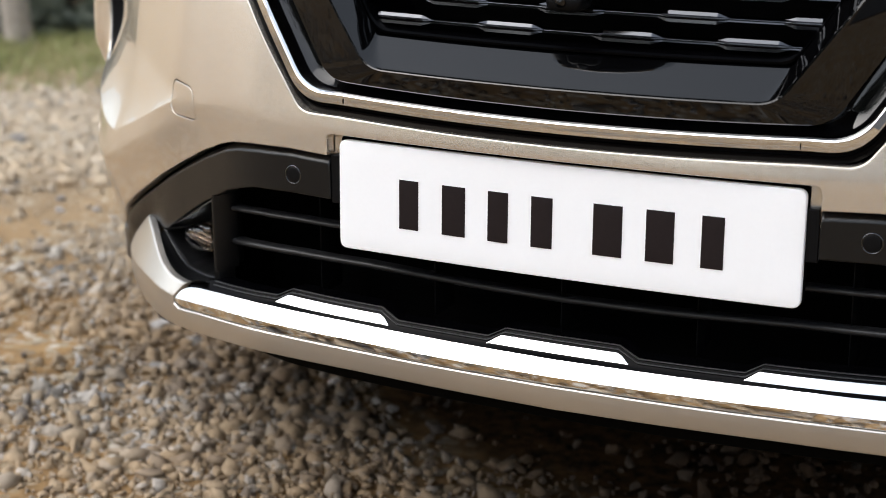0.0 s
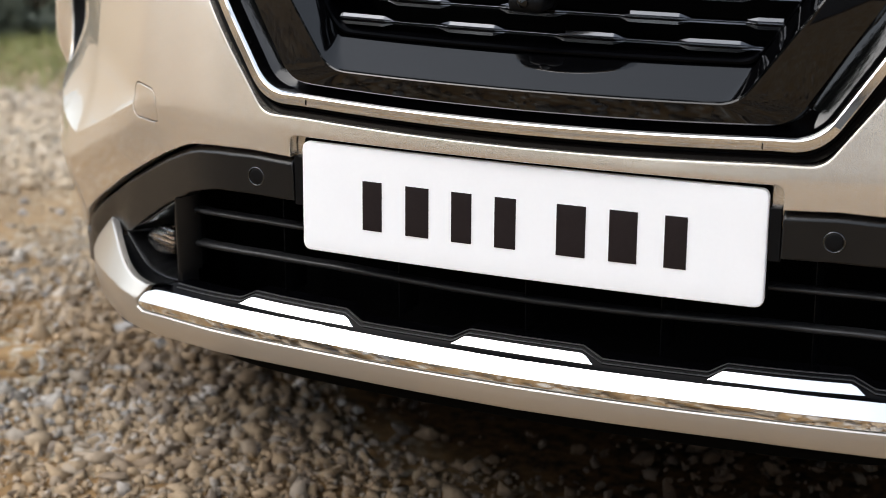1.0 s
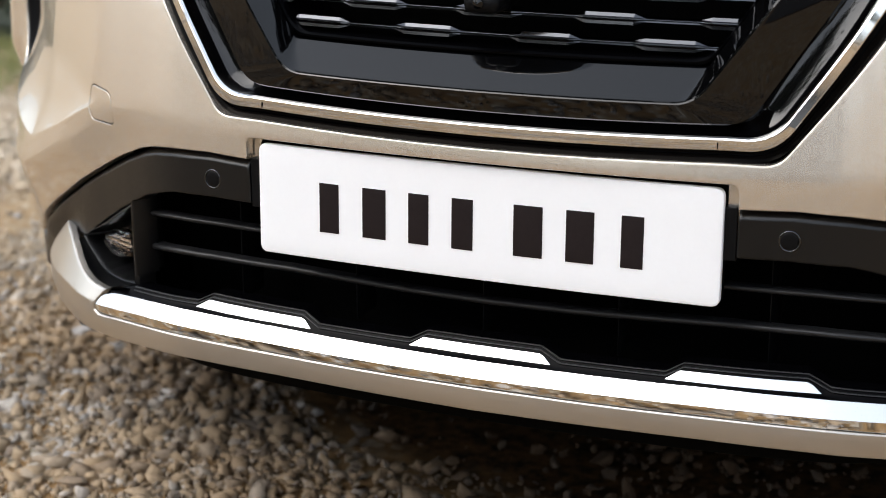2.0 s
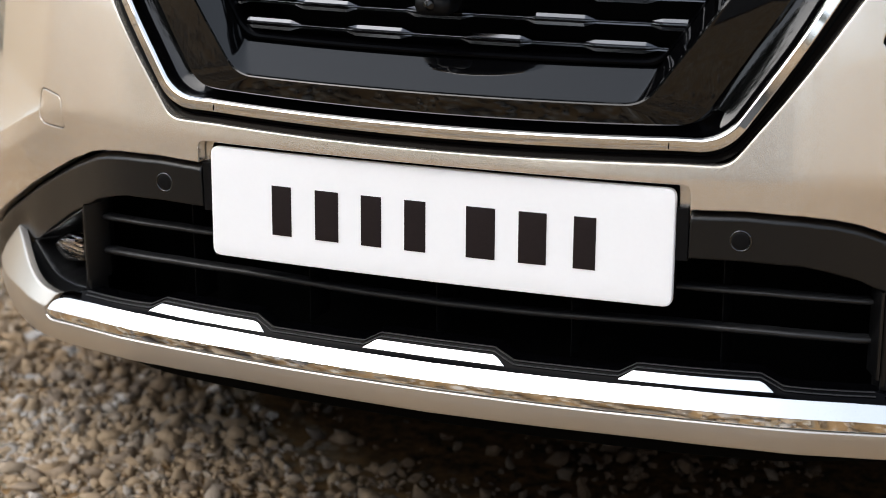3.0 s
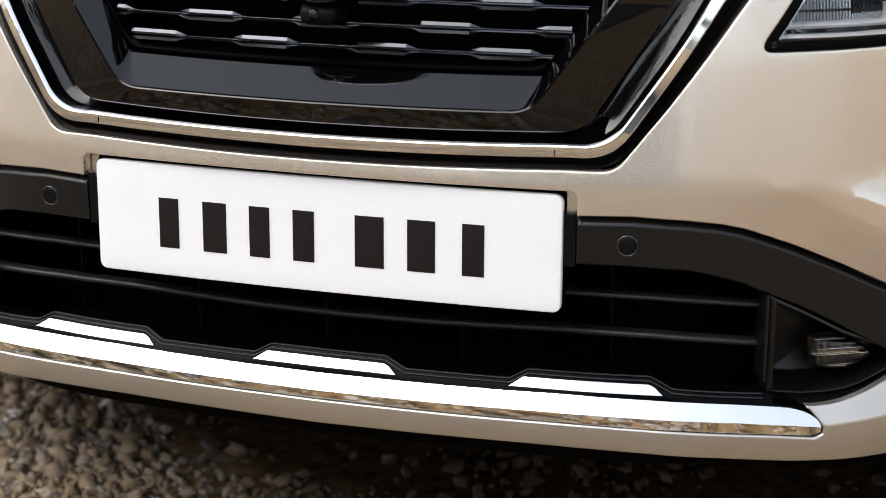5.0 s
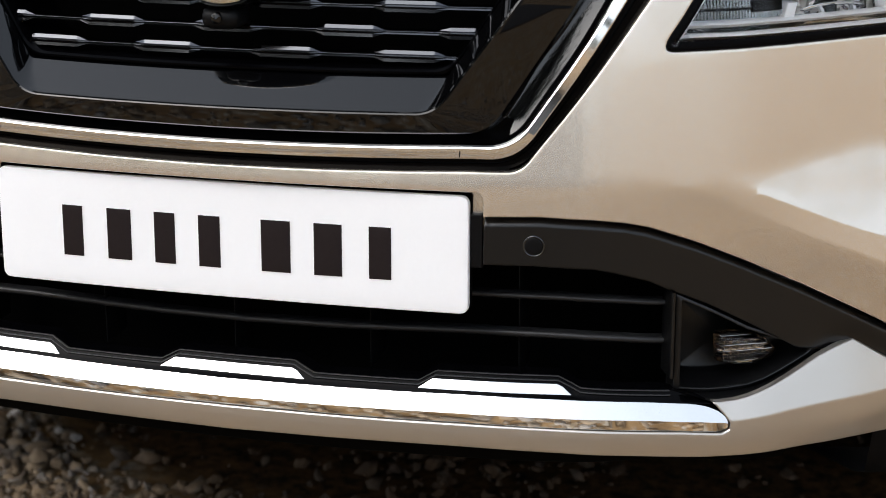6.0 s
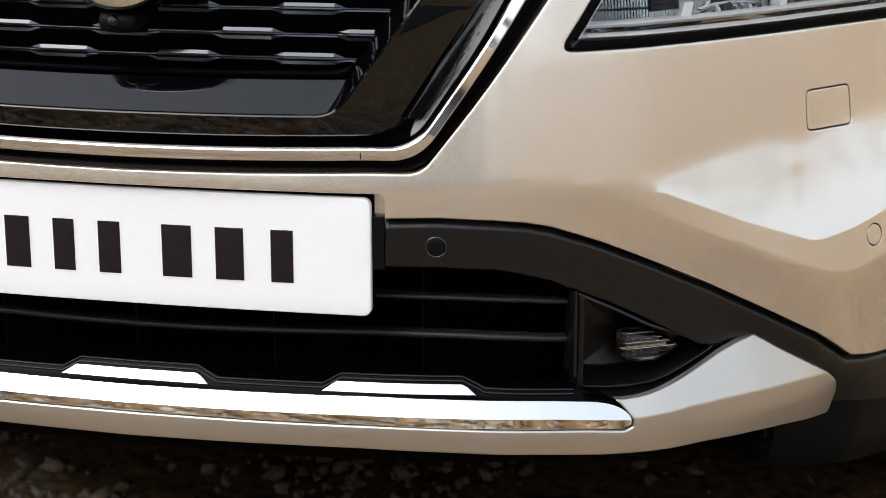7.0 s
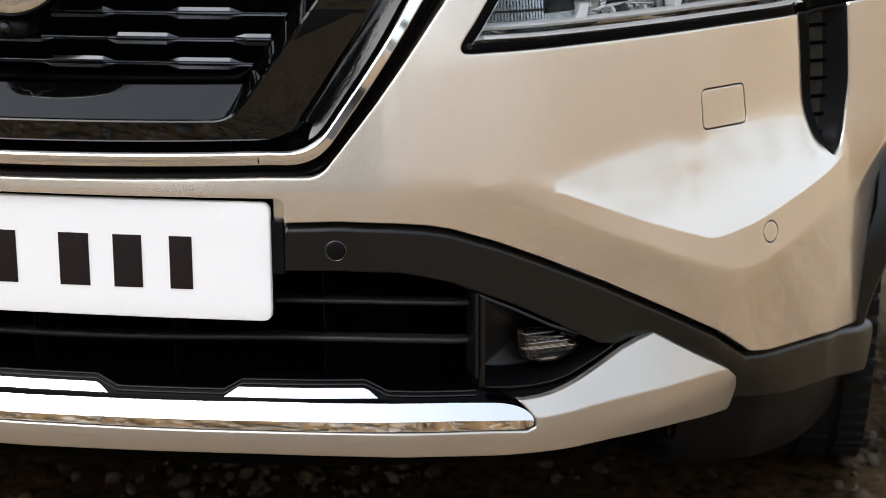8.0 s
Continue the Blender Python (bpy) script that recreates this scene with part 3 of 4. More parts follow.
for zz, u0, u1 in ((.4275, .536, .570), (.4225, .534, .580), (.4165, .534, .590), (.4100, .534, .596), (.4045, .535, .592), (.3990, .540, .580), (.3960, .552, .574)):
    uu = np.linspace(u0, u1, 8)
    loft("fog_rib", [plan(uu, np.full(8, zz + dz), o) for dz, o in ((-.0016, .042), (-.0005, .0315), (.0005, .0315), (.0016, .042))], SMOKED if zz in (.4225, .4045) else CHROME, lens)
for k, u in enumerate((.541, .549, .558, .567, .577, .586)):
    loft("fog_rib", [plan(np.full(5, u + du), np.linspace(.401 + .0008 * k, .428 - .0025 * k, 5), o) for du, o in ((-.0012, .042), (-.0004, .033), (.0004, .033), (.0012, .042))], FOG, lens)
both(pocket)

# ---- headlamps
lamp_loop = path([(.454, .7325, .012), (.478, .765), (.50, .797), (.555, .89), (1.12, .89), (1.095, .80, .03), (1.01, .742), (.924, .7345), (.73, .7345), (.574, .734)])


housing_hole = shrink(lamp_loop, .011)
lamp = sheet("headlamp", lamp_loop, TRIM, car, skin, holes=[housing_hole], step=.008, edge=.002, depth=.05, off=.003, label="clear headlamp in a black rim")
bez = shrink(lamp_loop, .0145)
sheet("lamp_bezel", housing_hole, GUIDE, lamp, skin, holes=[bez], step=.006, edge=.001, depth=.02, off=.012, label="bright inner bezel")
rows = [skin(bez[:, 0], bez[:, 1], o) for o in (.014, .07)]
loft("lamp_wall", rows, CHROME, lamp, close=True)
sheet("lamp_back", bez, SMOKED, lamp, skin, step=.03, edge=.001, depth=.01, off=.07)
sheet("lamp_glass", shrink(lamp_loop, .0095), GLASS, lamp, skin, step=.012, edge=.0015, depth=.004, off=.001, label="clear outer lens").visible_shadow = False
uu = np.linspace(.487, 1.0, 40)
loft("lamp_sill", [skin(uu, np.full(40, z), o) for z, o in ((.7490, .012), (.7520, .0150), (.7545, .0165), (.7550, .030))], CHROME, lamp, "mirror-bright sill behind the lens")
for z, o in ((.7462, .0050), (.7556, .0150)):
    loft("light_guide", [skin(uu, np.full(40, z) + k, o + e) for k, e in ((-.0010, .004), (-.0006, 0), (.0004, .0006), (.0018, .0042), (.0020, .012))], GUIDE, lamp, "thin bright guide along the sill")
for k in range(32):
    u = .490 + k * .0036
    z0, z1 = .7560, .768 + min(.06, (u - .486) * 1.25)
    loft("lamp_rib", [skin(np.array([u + du] * 2), np.array([z0, z1]), o) for du, o in ((-.0012, .05), (-.0012, .030), (0, .026), (.0012, .030), (.0012, .05))], CHROME, lamp, smooth=False)
for z in (.768, .787):
    uu = np.linspace(.500, .600, 8)
    loft("lamp_bar", [skin(uu, np.full(8, z + dz), o) for dz, o in ((-.0008, .04), (-.0008, .0235), (.0008, .0235), (.0008, .04))], BLACK, lamp)
for u0, z0 in ((.598, .7530), (.735, .7560)):
    sheet("lamp_bracket", path([(u0, z0), (u0 + .014, z0), (u0 + .020, z0 + .018), (u0 + .008, z0 + .018)]), PLATE, lamp, skin, step=.01, edge=.001, depth=.02, off=.020)
for u0, w in ((.655, .045), (.80, .05)):
    rows = []
    for k, o in ((1.0, .030), (.8, .044), (.5, .054), (.02, .058)):
        t = np.linspace(0, 2 * math.pi, 24, endpoint=False)
        rows.append(skin(u0 + w * k * np.cos(t), .778 + .020 * k * np.sin(t), o))
    loft("lamp_bowl", rows, SILVER, lamp, "bright reflector bowl", close=True)
box_loop = path([(.562, .764, .002), (.600, .765, .002), (.600, .835, .002), (.564, .835, .002)])
sheet("lamp_module", box_loop, VOID, lamp, skin, step=.02, edge=.002, depth=.05, off=.022, label="black square light module")
t = np.linspace(0, 2 * math.pi, 32, endpoint=False)
for u0 in (.668, .790):
    rows = [skin(u0 + .042 * k * np.cos(t), .7585 + dz + .0065 * k * np.sin(t), .030 + o - .006 * k * np.sin(t)) for k, o, dz in ((1, 0, .003), (.97, -.002, .003), (.7, .002, .001), (.02, .004, 0))]
    loft("lamp_dish", rows, CHROME, lamp, "shallow bright dish behind the lens", close=True)
# every fourth prism is white, its colour standing in for bright reflections
rng = random.Random(4)
for k in range(64):
    u, z = .612 + (k % 32) * .0115 + rng.uniform(-.002, .002), (.762, .783)[k // 32] + rng.uniform(-.002, .002)
    w, h = rng.uniform(.005, .007), rng.uniform(.009, .012)
    o = .036 - .008 * (k // 32)
    c = skin(np.array([u - w, u + w, u + w, u - w]), np.array([z - h * .6, z - h * .6, z + h, z + h]), o)
    tip = c.mean(0) + np.array([rng.uniform(-.003, .003), -rng.uniform(.008, .014), -.008 + rng.uniform(-.002, .002)])
    part("lamp_prism", (np.vstack([c, tip]), [(0, 1, 4), (1, 2, 4), (2, 3, 4), (3, 0, 4)]), (PLATE, CHROME, SILVER, CHROME)[k % 4], lamp, smooth=False)
both(lamp)

# ---- air slots at the corners
vent_half = vent_r
rows = []
vm = np.array([.975, .665])
for k, o in ((1.0, .012), (.99, .0035), (.95, .0020), (.84, .0030), (.80, .006), (.78, .030), (.02, .030)):
    # the rim is twice as broad on the side towards the nose
    across = np.where(vent_half[:, 0] < vm[0], np.maximum(.02, 1 - (1 - k) * (1.2 + .9 * ease(.58, .66, vent_half[:, 1]))), k)
    q = vm + (vent_half - vm) * np.stack([across, np.full(len(across), 1 - (1 - k) * .42)], 1)
    rows.append(skin(q[:, 0], q[:, 1], o))
vent = loft("air_slot", rows, BLACK, car, "tall black air slot at the bumper corner", close=True)
q = vm + np.array([.013, 0]) + (vent_half - vm) * [.50, .90]
sheet("slot_mesh", q, SMOKED_PANEL, vent, skin, step=.012, edge=.0005, depth=.002, off=.027)
for k in range(8):
    z = .592 + k * .0205
    uu = np.linspace(.956, .998, 8)
    loft("slot_blade", [skin(uu, np.full(8, z + dz), o) for dz, o in ((.0016, .029), (.0016, .022), (.0, .021), (-.0016, .022), (-.0016, .029))], VOID, vent)
both(vent)

# ---- joints in the chrome trim
for sx in (-1, 1):
    rows = [skin(np.array([sx * (.2535 + d)] * 6), np.linspace(.6278, .6422, 6), o + np.array([.004, 0, -.0012, -.0012, .0010, .005])) for d, o in ((-.0005, .0), (-.0005, -.0036), (.0005, -.0036), (.0005, .0))]
    loft("trim_joint", rows, VOID, car, smooth=False)

# ---- body behind the nose
def body_side(u, z, off=0.0):
    """The flank: u is the way back from the nose."""
    u, z = np.asarray(u, float), np.asarray(z, float)
    x = .925 - .05 * ease(3.4, 4.6, u) - .09 * np.maximum(0, z - .78) - .05 * ease(.50, .30, z)
    return np.stack([x - off + 0 * u, u + 0 * z, z + 0 * u], -1)


def arch(c, r, n=24):
    return [(c - r * math.cos(t), .37 + r * math.sin(t)) for t in np.linspace(-.25, math.pi + .25, n)]


flank = [(.80, .93), (.845, .83), *[p for p in arch(.95, .455) if p[0] > .58 and p[1] > .0][6:], (1.42, .28), (3.15, .28), *arch(3.655, .43), (4.15, .34), (4.55, .40), (4.60, .93)]
flank_part = sheet("body_side", path(flank, step=.03), PAINT, car, body_side, step=.06, edge=.004, depth=.03, label="champagne metallic flank with wheel arches")
arch_rows = []
for r, o in ((.455, .03), (.455, -.004), (.450, -.008), (.410, -.010), (.405, -.006), (.400, .03), (.40, .16)):
    pts = [(.95 - r * math.cos(t), .37 + r * math.sin(t)) for t in np.linspace(-.12, math.pi + .15, 30)]
    arch_rows.append(body_side([p[0] for p in pts], [p[1] for p in pts], o))
arch_part = loft("arch_cladding", arch_rows, PLASTIC, car, "dark grey wheel arch cladding")
both(flank_part), both(arch_part)
xs = np.linspace(-1, 1, 25)
bow = 1 - .10 * xs ** 2 - .06 * xs ** 6
loft("bonnet", [np.stack([xs * w, y + .16 * np.abs(xs) ** 3 * (k < 3), z * bow], 1) for k, (w, y, z) in enumerate(((.60, .13, .90), (.66, .15, .95), (.72, .24, 1.01), (.80, .60, 1.07), (.84, 1.15, 1.13), (.84, 1.30, 1.14)))], PAINT, car, "champagne metallic bonnet")
fender_rows = [[(sx, y, z) for y, z in ((.42, .84), (.60, .88), (.90, .93), (1.30, .95))] for sx in (.90, .88, .80, .74)]
fender = loft("wing_top", [[(x - .02 * k, y, z + .03 * k) for (_, y, z) in fender_rows[0]] for k, x in enumerate((.905, .90, .86, .80))], PAINT, car, "champagne metallic front wing")
both(fender)
cabin = []
for y, w, z0, z1 in ((1.12, .80, .93, 1.12), (1.55, .78, .93, 1.42), (1.95, .72, .93, 1.62), (2.6, .70, .93, 1.68), (3.5, .70, .93, 1.64), (4.2, .68, .93, 1.42), (4.58, .70, .93, 1.0)):
    cabin.append([(sx * (w if k else w + .11), y, z) for sx, k, z in ((-1, 0, z0), (-1, 1, z0 + (z1 - z0) * .6), (-.9, 1, z1), (0, 1, z1 + .02), (.9, 1, z1), (1, 1, z0 + (z1 - z0) * .6), (1, 0, z0))])
loft("cabin", cabin, GLOSS, car, "dark glazed cabin")
loft("tail", [[(x, 4.60 + dy - .12 * abs(x) ** 3, z) for x in np.linspace(-.9, .9, 13)] for z, dy in ((.34, -.05), (.5, .05), (.75, .06), (.93, 0))], PAINT, car, "champagne metallic tail")
loft("undertray", [[(x * w, y + .55 * abs(x * w) ** 2, z) for x in np.linspace(-1, 1, 15)] for w, y, z in ((.50, .03, .325), (.54, .06, .30), (.60, .15, .262), (.66, .45, .235), (.70, 2.5, .23), (.70, 4.3, .30))], VOID, car, "black tray under the car")
# unseen blocks, added to stop light leaking in behind the grille
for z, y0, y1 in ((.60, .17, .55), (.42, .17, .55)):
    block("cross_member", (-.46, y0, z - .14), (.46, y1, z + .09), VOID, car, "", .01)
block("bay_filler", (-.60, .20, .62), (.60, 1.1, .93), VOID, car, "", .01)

# liners and deflectors before the front wheels
uu = np.linspace(.80, 1.19, 28)
side = lambda a, b, c: np.interp(uu, [.80, .86, 1.0, 1.2], [a, a, b, c])
liner = loft("wheel_deflector", [plan(uu, side(a, b, c), np.interp(uu, [.80, .90, 1.0, 1.24], [.10, .050, .036, .030]) + o) for a, b, c, o in ((.320, .320, .320, .01), (.280, .280, .285, 0), (.240, .235, .235, .006), (.206, .198, .194, .012), (.201, .193, .189, .03), (.201, .193, .189, .12))], BLACK, car, "black plastic deflector before the wheel")
both(liner)


def wheel(x, y):
    w = new("wheel")
    w.parent = car
    w["label"] = "dark tyre on an alloy rim"
    prof = [(.225, -.085), (.25, -.112), (.30, -.120), (.335, -.117), (.352, -.104), (.360, -.085), (.362, -.04), (.362, .04), (.360, .085), (.352, .104), (.335, .117), (.30, .120), (.25, .112), (.225, .085)]
    rows = [[(x + o, y + r * math.cos(t), .355 + r * math.sin(t)) for t in np.linspace(0, 2 * math.pi, 72, endpoint=False)] for r, o in prof]
    tyre = loft("tyre", rows, RUBBER, w, close=True)
    for k in range(72):
        t = 2 * math.pi * k / 72
        for o in (-.098, -.05, 0, .05, .098):
            c = np.array([x + o, y + .3615 * math.cos(t + o), .355 + .3615 * math.sin(t + o)])
            rad, tan = np.array([0, math.cos(t + o), math.sin(t + o)]), np.array([0, -math.sin(t + o), math.cos(t + o)])
            ax = np.array([1, 0, 0])
            if -2.6 < ((t + math.pi) % (2 * math.pi)) - math.pi < -.3 or abs(t - math.pi) < 1.2:
                yield_box.append((c, ax * .018, tan * .011, rad * .006))
    rim = [(.226, -.06), (.20, -.05), (.19, .02), (.06, .05), (.01, .055)]
    sx = 1 if x > 0 else -1
    loft("rim", [[(x + sx * o, y + r * math.cos(t), .355 + r * math.sin(t)) for t in np.linspace(0, 2 * math.pi, 40, endpoint=False)] for r, o in rim], SILVER, w, close=True)
    if yield_box:
        P, F = [], []
        for c, a, b, d in yield_box:
            k = len(P)
            P += [c + sa * a + sb * b + sd * d for sd in (-.5, 1) for sa, sb in ((-1, -1), (1, -1), (1, 1), (-1, 1))]
            F += [(k + 4, k + 5, k + 6, k + 7)] + [(k + i, k + (i + 1) % 4, k + 4 + (i + 1) % 4, k + 4 + i) for i in range(4)]
        part("tread", (np.array(P), F), RUBBER, w, smooth=False)
        yield_box.clear()


yield_box = []
for x in (-.795, .795):
    for y in (.95, 3.655):
        wheel(x, y)

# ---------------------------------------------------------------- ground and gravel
def car_shade(n, l, co):
    """One inside the ragged patch under the car that paints its shade, nought outside."""
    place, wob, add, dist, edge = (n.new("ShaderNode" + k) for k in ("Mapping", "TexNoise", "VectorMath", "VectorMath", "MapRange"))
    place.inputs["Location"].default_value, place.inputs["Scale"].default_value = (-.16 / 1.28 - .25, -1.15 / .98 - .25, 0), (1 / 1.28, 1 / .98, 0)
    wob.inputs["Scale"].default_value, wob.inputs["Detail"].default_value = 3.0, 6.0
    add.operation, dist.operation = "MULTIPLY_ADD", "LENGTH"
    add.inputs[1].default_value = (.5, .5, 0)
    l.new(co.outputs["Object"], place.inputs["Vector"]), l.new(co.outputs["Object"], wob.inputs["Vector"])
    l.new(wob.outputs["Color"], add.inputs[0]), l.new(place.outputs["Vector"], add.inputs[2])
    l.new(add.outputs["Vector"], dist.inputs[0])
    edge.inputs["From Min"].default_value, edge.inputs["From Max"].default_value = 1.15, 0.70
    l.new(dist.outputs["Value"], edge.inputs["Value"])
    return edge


def pale_yard(n, l, co, colour, pale, most):
    """The colour, blended paler towards the back of the open yard."""
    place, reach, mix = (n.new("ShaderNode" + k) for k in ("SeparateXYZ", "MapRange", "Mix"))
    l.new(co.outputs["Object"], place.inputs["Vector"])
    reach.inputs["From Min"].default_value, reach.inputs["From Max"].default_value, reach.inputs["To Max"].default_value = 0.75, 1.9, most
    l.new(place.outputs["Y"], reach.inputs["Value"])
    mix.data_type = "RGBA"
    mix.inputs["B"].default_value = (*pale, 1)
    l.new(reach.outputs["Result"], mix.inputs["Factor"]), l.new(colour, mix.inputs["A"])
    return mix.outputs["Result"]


def yard_material():
    """Earth full of small stones; where the car stands, bare earth darkened to paint its shade, with a ragged edge."""
    m = material("gravel_earth", (0.38, 0.240, 0.115), 0.95, second=(0.15, 0.088, 0.040), scale=7.0, bump=1.0, bump_scale=160, spec=0.06)
    n, l = m.node_tree.nodes, m.node_tree.links
    b, co = n["Principled BSDF"], n["Texture Coordinate"]
    cell, tone, pick, mix = (n.new("ShaderNode" + k) for k in ("TexVoronoi", "ValToRGB", "MapRange", "Mix"))
    cell.inputs["Scale"].default_value = 46
    l.new(co.outputs["Object"], cell.inputs["Vector"])
    part_of = n.new("ShaderNodeSeparateColor")
    l.new(cell.outputs["Color"], part_of.inputs["Color"])
    tone.color_ramp.elements[0].color, tone.color_ramp.elements[1].color = (0.20, 0.165, 0.125, 1), (0.60, 0.54, 0.46, 1)
    mid = tone.color_ramp.elements.new(0.5)
    mid.color = (0.42, 0.35, 0.245, 1)
    l.new(part_of.outputs["Red"], tone.inputs["Fac"])
    pick.inputs["From Min"].default_value, pick.inputs["From Max"].default_value = 0.55, 0.40
    l.new(cell.outputs["Distance"], pick.inputs["Value"])
    mix.data_type = "RGBA"
    earth = n["Mix"].outputs["Result"]
    l.new(pick.outputs["Result"], mix.inputs["Factor"]), l.new(earth, mix.inputs["A"]), l.new(tone.outputs["Color"], mix.inputs["B"])
    patch, span, bare = (n.new("ShaderNode" + k) for k in ("TexNoise", "MapRange", "Mix"))
    patch.inputs["Scale"].default_value, patch.inputs["Detail"].default_value, patch.inputs["Roughness"].default_value = 5.0, 8.0, 0.7
    l.new(co.outputs["Object"], patch.inputs["Vector"])
    span.inputs["From Min"].default_value, span.inputs["From Max"].default_value = 0.46, 0.60
    l.new(patch.outputs["Fac"], span.inputs["Value"])
    bare.data_type = "RGBA"
    l.new(span.outputs["Result"], bare.inputs["Factor"]), l.new(mix.outputs["Result"], bare.inputs["A"]), l.new(earth, bare.inputs["B"])
    # the car's shade, painted into the earth's colour
    shade_mix = n.new("ShaderNodeMix")
    edge = car_shade(n, l, co)
    shade_mix.data_type = "RGBA"
    clod, shaded_earth = n.new("ShaderNodeTexNoise"), n.new("ShaderNodeValToRGB")
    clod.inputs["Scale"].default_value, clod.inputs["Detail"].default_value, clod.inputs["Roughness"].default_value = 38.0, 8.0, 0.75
    l.new(co.outputs["Object"], clod.inputs["Vector"]), l.new(clod.outputs["Fac"], shaded_earth.inputs["Fac"])
    shaded_earth.color_ramp.elements[0].position, shaded_earth.color_ramp.elements[1].position = 0.40, 0.66
    shaded_earth.color_ramp.elements[0].color, shaded_earth.color_ramp.elements[1].color = (0.010, 0.007, 0.004, 1), (0.085, 0.046, 0.018, 1)
    l.new(shaded_earth.outputs["Color"], shade_mix.inputs["B"])
    l.new(edge.outputs["Result"], shade_mix.inputs["Factor"]), l.new(pale_yard(n, l, co, bare.outputs["Result"], (0.52, 0.41, 0.28), 0.6), shade_mix.inputs["A"])
    l.new(shade_mix.outputs["Result"], b.inputs["Base Color"])
    return m


DIRT = yard_material()


def inland(x, y):
    """How far a place lies from the open gravel towards the wood."""
    return (.66 - x) * math.sin(radians(34)) + (y + 1.68) * math.cos(radians(34))


def added_bank(x):
    """A long gravel rise along the yard's open side, unseen, added for the paint's reflections."""
    return 2.4 * ease(7.5, 17, x)


me = bpy.data.meshes.new("ground")
g = np.r_[-300, -120, -60, -30, -22, -19, -16, -14, -12, -10, -8.5, np.arange(-7, 7.01, .1), 8.5, 10, 12, 14, 16, 19, 22, 30, 60, 120, 300]
vx, vy = np.meshgrid(g, g)
vz = np.array([noise.noise((x * 1.3, y * 1.3, 0)) for x, y in zip(vx.ravel(), vy.ravel())]) * .008 - .005
s = inland(vx.ravel(), vy.ravel())
vz += .25 * ease(6.5, 14, s) + added_bank(vx.ravel())
n = len(g)
idx = np.arange(n * n).reshape(n, n)
me.from_pydata(np.stack([vx.ravel(), vy.ravel(), vz], 1).tolist(), [], np.stack([idx[:-1, :-1], idx[:-1, 1:], idx[1:, 1:], idx[1:, :-1]], -1).reshape(-1, 4).tolist())
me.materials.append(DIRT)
me.shade_smooth()
ground = tagged(new("ground", me), "brown earth ground of a gravel yard", "ground", kind="structure")

c, sn = math.cos(radians(34)), math.sin(radians(34))


def island_material(name, tones, rough=0.85, bump=0.5):
    """A material that gives each loose piece of a mesh its own tone."""
    m = bpy.data.materials.new(name)
    m.use_nodes = True
    n, l = m.node_tree.nodes, m.node_tree.links
    b = n["Principled BSDF"]
    b.inputs["Roughness"].default_value = rough
    geo, ramp, tex, mix, co = (n.new("ShaderNode" + k) for k in ("NewGeometry", "ValToRGB", "TexNoise", "Mix", "TexCoord"))
    ramp.color_ramp.interpolation = "CONSTANT"
    el = ramp.color_ramp.elements
    for i, t in enumerate(tones):
        e = el[i] if i < 2 else el.new(0.5)
        e.position, e.color = i / (len(tones) - 1), (*t, 1)
    for i, t in enumerate(tones):
        el[i].color = (*t, 1)
    tex.inputs["Scale"].default_value, tex.inputs["Detail"].default_value = 130, 4
    mix.data_type, mix.blend_type = "RGBA", "MULTIPLY"
    mix.inputs["Factor"].default_value = 0.55
    l.new(geo.outputs["Random Per Island"], ramp.inputs["Fac"])
    l.new(co.outputs["Object"], tex.inputs["Vector"])
    l.new(ramp.outputs["Color"], mix.inputs["A"])
    l.new(tex.outputs["Fac"], mix.inputs["B"])
    bright = n.new("ShaderNodeBrightContrast")
    bright.inputs["Bright"].default_value = 0.0
    l.new(mix.outputs["Result"], bright.inputs["Color"])
    l.new(bright.outputs["Color"], b.inputs["Base Color"])
    bu = n.new("ShaderNodeBump")
    bu.inputs["Strength"].default_value, bu.inputs["Distance"].default_value = bump, 0.002
    l.new(tex.outputs["Fac"], bu.inputs["Height"])
    l.new(bu.outputs["Normal"], b.inputs["Normal"])
    return m


STONE = island_material("gravel_stone", [(0.40, 0.355, 0.30), (0.58, 0.56, 0.53), (0.20, 0.175, 0.155), (0.47, 0.36, 0.24), (0.82, 0.80, 0.77), (0.34, 0.21, 0.11), (0.46, 0.47, 0.50), (0.30, 0.285, 0.275)])

ICO_V = np.array([(0, -.526, .851), (0, .526, .851), (0, -.526, -.851), (0, .526, -.851), (-.526, .851, 0), (.526, .851, 0), (-.526, -.851, 0), (.526, -.851, 0), (.851, 0, -.526), (.851, 0, .526), (-.851, 0, -.526), (-.851, 0, .526)])
ICO_F = [tuple(f) for f in ((0, 9, 1), (0, 1, 11), (0, 11, 6), (0, 6, 7), (0, 7, 9), (1, 9, 5), (1, 5, 4), (1, 4, 11), (11, 4, 10), (11, 10, 6), (6, 10, 2), (6, 2, 7), (7, 2, 8), (7, 8, 9), (9, 8, 5), (5, 8, 3), (5, 3, 4), (4, 3, 10), (10, 3, 2), (8, 2, 3))]


